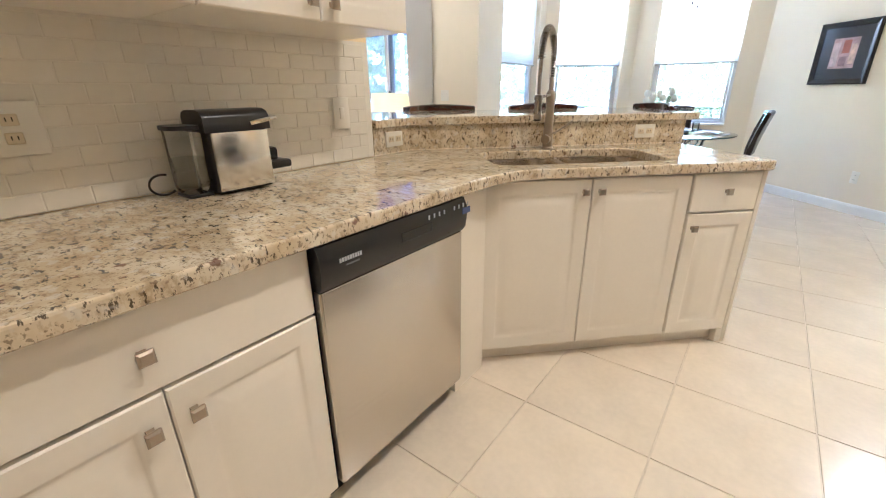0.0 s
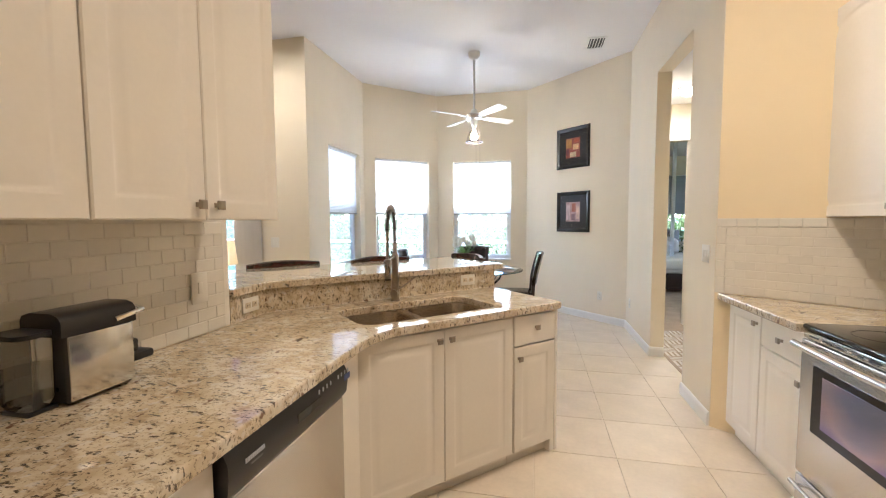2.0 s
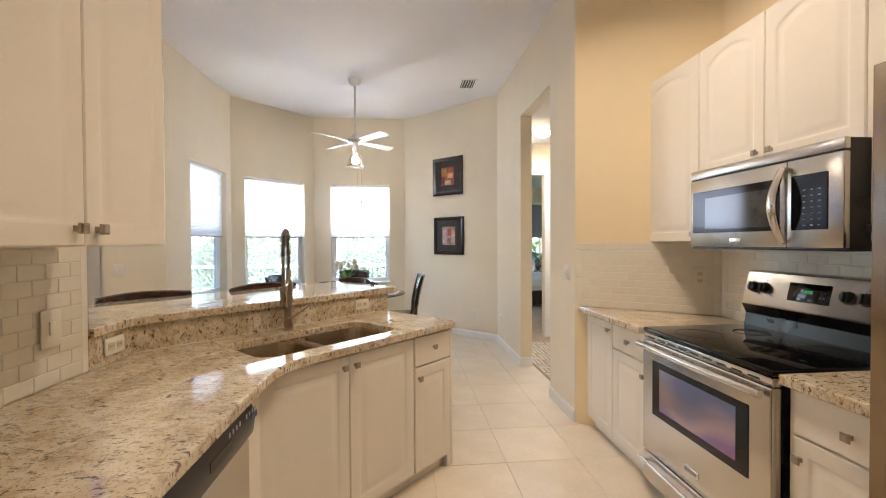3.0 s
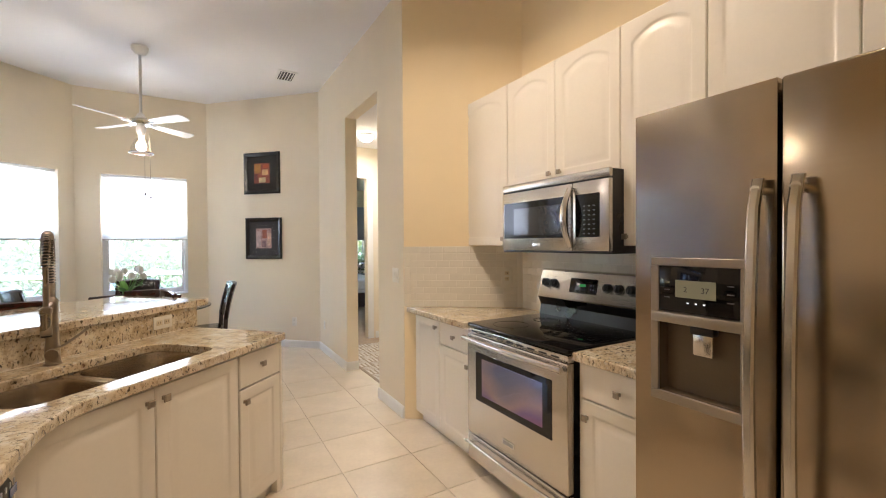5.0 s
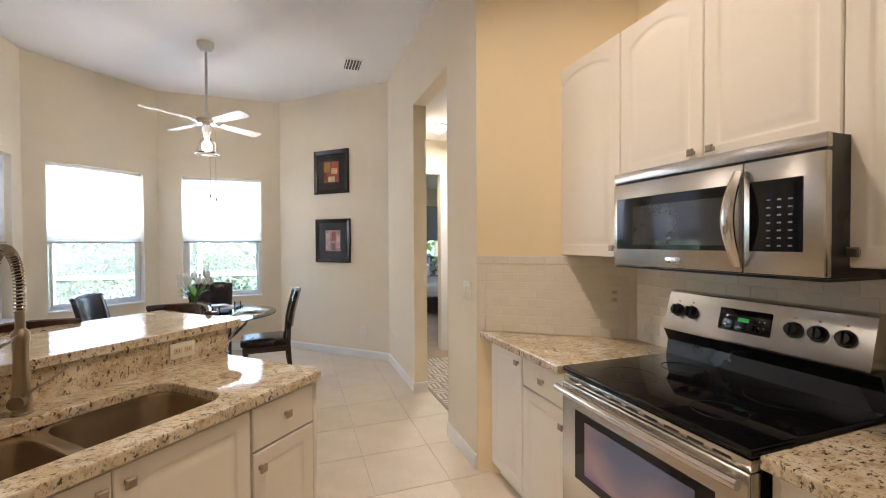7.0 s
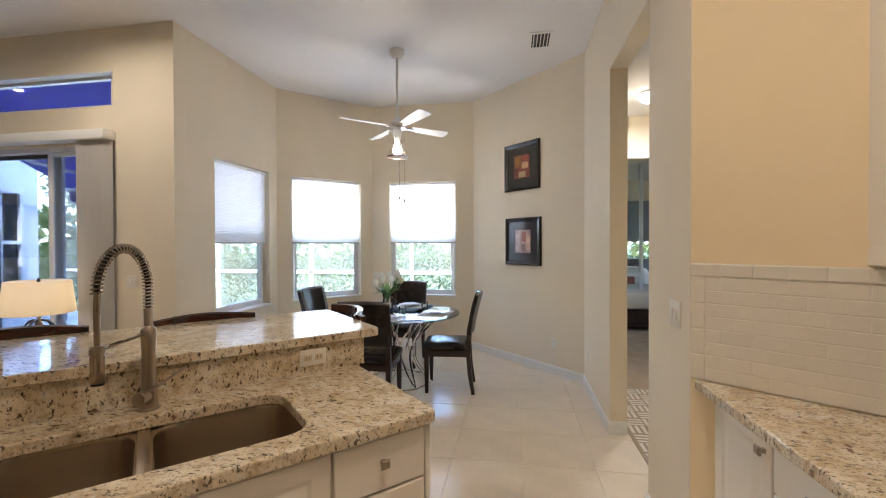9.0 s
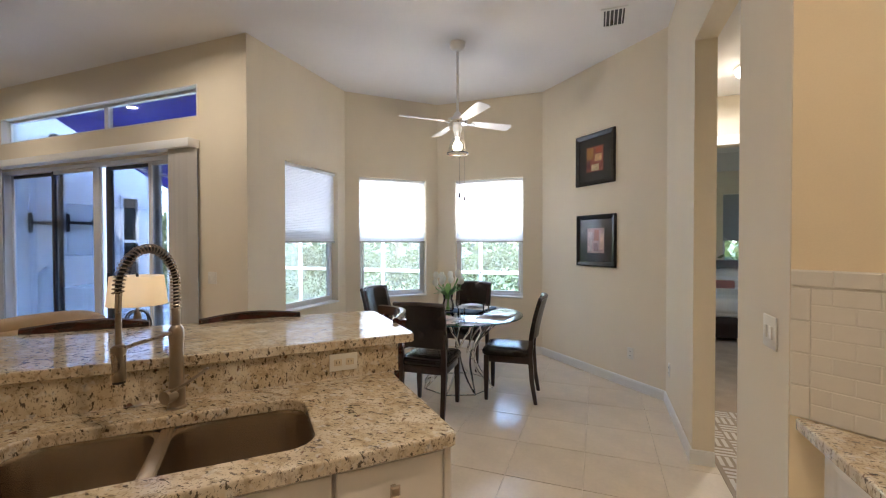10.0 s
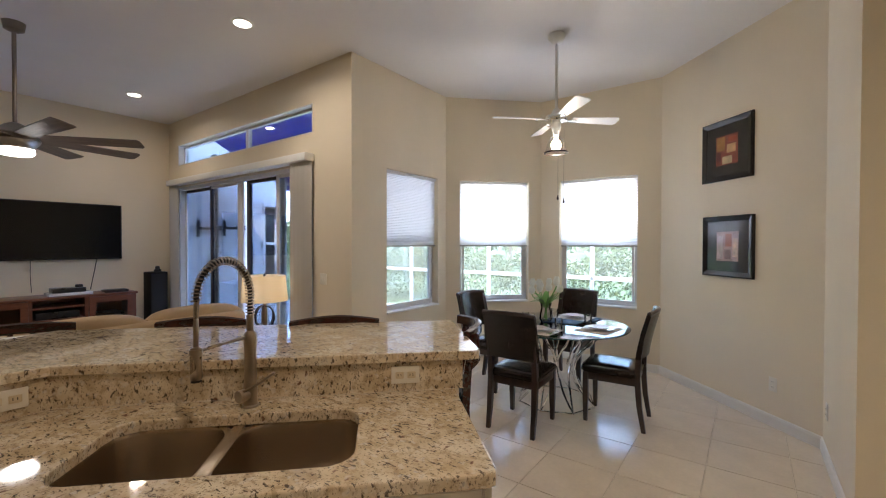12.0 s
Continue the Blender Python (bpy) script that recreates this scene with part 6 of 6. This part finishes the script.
for a in ((5.902, 0.762, 5.945, 2.298), (6.175, 0.762, 6.218, 2.298), (5.945, 0.762, 6.175, 0.81), (5.945, 2.25, 6.175, 2.298), (5.945, 1.5, 6.175, 1.55)):
    box(bm, -6.97, a[0], a[1], -6.88, a[2], a[3])
w = part("window", bm, M_VINYL, wg, smooth=False)
part("pane", bx(-6.95, 5.946, 0.811, -6.944, 6.174, 2.249), M_MWGLASS, w, smooth=False)
for y, z in ((4.72, 1.78), (5.16, 1.80)):
    wb = thing("wall_bracket", "black metal bracket on the stucco wall", "bracket", pose(-6.897, y, z, 0, 0, 90))
    part("plate", bx(-0.022, -0.03, -0.14, 0.022, 0.0, 0.14, 0.004), M_BLACK, wb)
    part("arm", bx(0.023, -0.05, -0.022, 0.31, -0.015, 0.024, 0.006), M_BLACK, wb)
    part("hook", bx(0.31, -0.06, -0.03, 0.37, -0.008, 0.055, 0.008), M_BLACK, wb)
    if y > 5:
        part("strap", bx(0.335, -0.034, -0.40, 0.347, -0.028, -0.031), M_BLACK, wb)
fl = thing("flood_lamp", "black wall flood lamp on the stucco wing", "outdoor lamp", pose(-6.897, 4.95, 2.92, 0, 0, 90))
part("mount", bx(-0.04, -0.06, -0.04, 0.04, 0.0, 0.04, 0.006), M_BLACK, fl)
part("head", lathe(bmesh.new(), [(0.04, 0.0), (0.06, 0.06), (0.085, 0.14), (0.08, 0.15)], 20), M_BLACK, fl, m=pose(0, -0.06, 0, 55, 0, 0))

aw = thing("patio_awning", "blue canvas patio awning with a scalloped valance", "awning")
AX0, AX1, AY0, AZ0, AY1, AZ1 = -6.36, -2.86, 4.52, 3.32, 6.45, 2.36
bm = bmesh.new()
ring_loft(bm, [[(x, AY0, AZ0), (x, (AY0 + AY1) / 2, (AZ0 + AZ1) / 2 - 0.03), (x, AY1, AZ1), (x, AY1, AZ1 + 0.012), (x, (AY0 + AY1) / 2, (AZ0 + AZ1) / 2 - 0.018), (x, AY0, AZ0 + 0.012)] for x in (AX0, AX1)])
part("canvas", bm, M_AWNING, aw, smooth=False)
n = 14
for k in range(n):
    x0, x1 = AX0 + (AX1 - AX0) * k / n, AX0 + (AX1 - AX0) * (k + 1) / n
    bm = bmesh.new()
    pts = [(x0, AZ1 + 0.004), (x1, AZ1 + 0.004)] + [(x1 + (x0 - x1) * j / 6, AZ1 - 0.17 - 0.05 * math.sin(math.pi * j / 6)) for j in range(7)]
    ring_loft(bm, [[(x, y, z) for x, z in pts] for y in (AY1 + 0.002, AY1 + 0.006)])
    part("scallop", bm, M_AWNING, aw, smooth=False)
part("front_bar", bx(AX0, AY1 - 0.05, AZ1 - 0.05, AX1, AY1 - 0.002, AZ1 - 0.002, 0.006), M_VINYL, aw)
for ax in (-5.3, -3.9):
    part("arm", tube(bmesh.new(), [(ax + 0.1, AY0, 2.70), (ax - 0.4, 5.5, 2.56), (ax + 0.2, AY1 - 0.03, AZ1 - 0.03)], 0.028, 8), M_VINYL, aw)

cg = thing("pool_cage", "white aluminium screen enclosure at the patio's edge", "screen enclosure")
for k in range(-3, 4):
    part("post", bx(-3.65 + 2.11 * k - 0.03, 8.97, -0.03, -3.65 + 2.11 * k + 0.03, 9.03, 3.2, 0.004), M_VINYL, cg)
for z in (0.89, 3.2):
    part("rail", bx(-10.0, 8.97, z, 2.7, 9.03, z + 0.06), M_VINYL, cg)


for k in range(-3, 3):
    part("screen", bx(-3.65 + 2.11 * k + 0.031, 8.995, -0.03, -3.65 + 2.11 * (k + 1) - 0.031, 8.997, 0.889), M_SCREEN, cg, smooth=False)
    part("screen", bx(-3.65 + 2.11 * k + 0.031, 8.995, 0.951, -3.65 + 2.11 * (k + 1) - 0.031, 8.997, 3.199), M_SCREEN, cg, smooth=False)


def leaves(n, place, size, seed):
    """Many small leaf blades, scattered by place(rng)."""
    rng = np.random.default_rng(seed)
    c = place(rng, n)
    a = rng.normal(size=(n, 3))
    a /= np.linalg.norm(a, axis=1)[:, None]
    b = np.cross(a, rng.normal(size=(n, 3)))
    b /= np.linalg.norm(b, axis=1)[:, None]
    s = size * rng.uniform(0.6, 1.3, (n, 1))
    v = np.stack([c - a * s, c + b * s * 0.42, c + a * s, c - b * s * 0.42], 1).reshape(-1, 3)
    f = np.arange(4 * n).reshape(-1, 4)
    me = bpy.data.meshes.new("leaves")
    me.from_pydata(v.tolist(), [], f.tolist())
    me.materials.append(M_LEAF)
    return me


def hedge(x0, x1, y, h, depth, n, seed, label):
    def place(rng, m):
        x = rng.uniform(x0, x1, m)
        z = h * np.sqrt(rng.uniform(0, 1, m)) * (1 + 0.10 * np.sin(3.1 * x) + 0.06 * np.sin(7.7 * x + 1))
        yy = y + depth * rng.uniform(-0.5, 0.5, m)
        return np.stack([x, yy, z - 0.16], 1)
    tagged(new("hedge", leaves(n, place, 0.065, seed)), label, "hedge", "", "stuff")


hedge(-14.0, 5.0, 11.3, 1.4, 1.0, 19000, 3, "loose green hedge along the lawn")


def tree(x, y, h, r, seed):
    rng = random.Random(seed)
    e = thing("tree", "leafy garden tree beyond the lawn", "tree", pose(x, y, -0.16), "trees beyond the lawn")
    bm = tube(bmesh.new(), [(0, 0, 0), (0.1, 0.05, h * 0.3), (0.0, 0.1, h * 0.55), (0.1, 0, h * 0.85)], 0.16, 8, 0.04)
    tips = []
    for k in range(9):
        a = rng.uniform(0, 6.28)
        z0 = h * rng.uniform(0.3, 0.6)
        p = (r * 0.75 * math.cos(a), r * 0.75 * math.sin(a), z0 + h * rng.uniform(0.1, 0.35))
        tube(bm, [(0.05, 0.05, z0), (p[0] * 0.5, p[1] * 0.5, (z0 + p[2]) / 2 + 0.1), p], 0.07, 6, 0.02)
        tips.append(p)
    tips.append((0, 0, h * 0.9))
    part("trunk", bm, M_BARK, e)
    tips = np.array(tips)
    def place(g, m):
        c = tips[g.integers(0, len(tips), m)]
        d = g.normal(size=(m, 3)) * np.array([r * 0.27, r * 0.27, h * 0.09])
        return c + d
    ob = new("crown", leaves(2600, place, 0.16, seed))
    ob.parent = e


for k, (x, y, h, r) in enumerate(((-11, 26, 7, 3.2), (-4, 30, 8, 3.5), (3, 28, 7, 3.0), (10, 30, 8, 3.6), (-19, 20, 7, 3.2), (-26, 14, 8, 3.5), (17, 24, 7, 3), (-15, 32, 8, 3.2), (5.5, 16, 5, 2.2))):
    tree(x, y, h, r, 20 + k)
def grove(rng, m):
    a = rng.uniform(0.1, math.pi + 0.5, m)
    d = rng.uniform(42, 60, m)
    z = 7.5 * rng.uniform(0, 1, m) ** 0.8 * (1 + 0.3 * np.sin(9 * a) + 0.2 * np.sin(23 * a))
    return np.stack([d * np.cos(a), 8 + d * np.sin(a), z], 1)
tagged(new("far_woods", leaves(9000, grove, 0.75, 77)), "far green woods beyond the lawn", "woods", "", "stuff")


# ---- pieces: wall tiles and floor tiles, last ----
def tile_mesh(name, w, h, t, bev, mat):
    bm = bmesh.new()
    rings = [[(i, -d, i), (w - i, -d, i), (w - i, -d, h - i), (i, -d, h - i)] for i, d in ((0.0, 0.0), (0.0, t - bev * 0.45), (bev, t))]
    ring_loft(bm, rings, True, True)
    return to_mesh(name, bm, mat, False)


TILE_W, TILE_H, GAP = 0.1065, 0.0533, 0.0018
FULL = tile_mesh("subway_tile", TILE_W - GAP, TILE_H - GAP, 0.0024, 0.0026, M_SPLASH)
HALF = tile_mesh("subway_tile_half", TILE_W / 2 - GAP, TILE_H - GAP, 0.0024, 0.0026, M_SPLASH)


def tiled(name, m, length, z0, z1, label, x_start=0.0, drop=None):
    """Subway tile in running bond on a grout bed; local x runs along the wall, -y faces the room."""
    e = structure(name, bx(x_start, -0.004, z0, length, 0.0, z1), M_SPLASHGROUT, label)
    e.matrix_basis = m
    rows = int((z1 - z0) / TILE_H + 0.01)
    for r in range(rows):
        x = x_start
        if r % 2:
            spans = [(x, HALF)]
            x += TILE_W / 2
        else:
            spans = []
        while x + TILE_W <= length + 0.001:
            spans.append((x, FULL))
            x += TILE_W
        if x + TILE_W / 2 <= length + 0.001:
            spans.append((x, HALF))
        for sx, me in spans:
            if drop and drop(sx, z0 + r * TILE_H):
                continue
            t = new("tile", me)
            t.parent = e
            t.location = (sx + GAP / 2, -0.004 + random.uniform(-0.0005, 0.0003), z0 + r * TILE_H + GAP / 2)
    return e


tiled("backsplash_left", pose(-1.391, 0.058, 0, 0, 0, 90), 1.522, 0.9155, 0.9155 + 9.2 * TILE_H, "white glazed subway tile behind the coffee machine", -TILE_W * 5)
tiled("backsplash_range", pose(1.929, 2.395, 0, 0, 0, -90), TILE_W * 15, 0.9155, 0.9155 + 9.2 * TILE_H, "white glazed subway tile behind the range", 0.0)
SLANT = pose(EDGE[0], EDGE[1], 0, 0, 0, math.degrees(math.atan2(CORNER[1] - EDGE[1], CORNER[0] - EDGE[0]))) @ Matrix.Translation((0, -0.001, 0))
tiled("backsplash_end", SLANT, 0.945, 0.9155, 0.9155 + 8 * TILE_H, "white glazed subway tile on the angled wall", TILE_H)
# the border of the angled wall: a cap row and an upright column
e = structure("backsplash_border", bx(0.001, -0.0045, 0.916, 0.945, -0.0005, 1.400), M_SPLASHGROUT, "white glazed cap tiles round the angled wall's tile")
e.matrix_basis = SLANT
CAP = tile_mesh("cap_tile", TILE_W - GAP, TILE_H - GAP, 0.006, 0.004, M_SPLASH)
COL = tile_mesh("column_tile", TILE_H - GAP, TILE_W - GAP, 0.006, 0.004, M_SPLASH)
for k in range(8):
    t = new("tile", CAP)
    t.parent = e
    t.location = (0.002 + k * TILE_W, -0.0045, 1.4 - TILE_H)
for k in range(4):
    t = new("tile", COL)
    t.parent = e
    t.location = (0.002, -0.0045, 0.9165 + k * TILE_W)

PX, PY = 0.4745, 0.4835
FT = bmesh.new()
ring_loft(FT, [[(i, i, z), (PX - 0.005 - i, i, z), (PX - 0.005 - i, PY - 0.005 - i, z), (i, PY - 0.005 - i, z)] for i, z in ((0.0, -0.0045), (0.0, -0.0012), (0.0015, 0.0))])
FLOOR_TILE = to_mesh("floor_tile", FT, M_FLOOR, False)
floor = tagged(new("floor"), "large cream porcelain floor tiles laid square", "floor", "", "structure")
rest = bmesh.new()
for i in range(-15, 5):
    for j in range(-9, 13):
        x, y = 0.0105 + PX * i, 1.4675 + PY * j + 0.0
        if x > (1.6 if y < 2.4 else 1.28) or y > 7.0 or y < -2.7 or x < -7.1:
            continue
        if i >= -6 and j >= -5 and x < 1.28:
            t = new("tile", FLOOR_TILE)
            t.parent = floor
            t.location = (x, y, random.uniform(-0.0006, 0.0))
        else:
            ring_loft(rest, [[(x + q, y + q, z), (x + PX - 0.005 - q, y + q, z), (x + PX - 0.005 - q, y + PY - 0.005 - q, z), (x + q, y + PY - 0.005 - q, z)] for q, z in ((0.0, -0.0045), (0.0015, 0.0))])
tagged(part("far_tiles", rest, M_FLOOR, floor, smooth=False), kind="stuff")
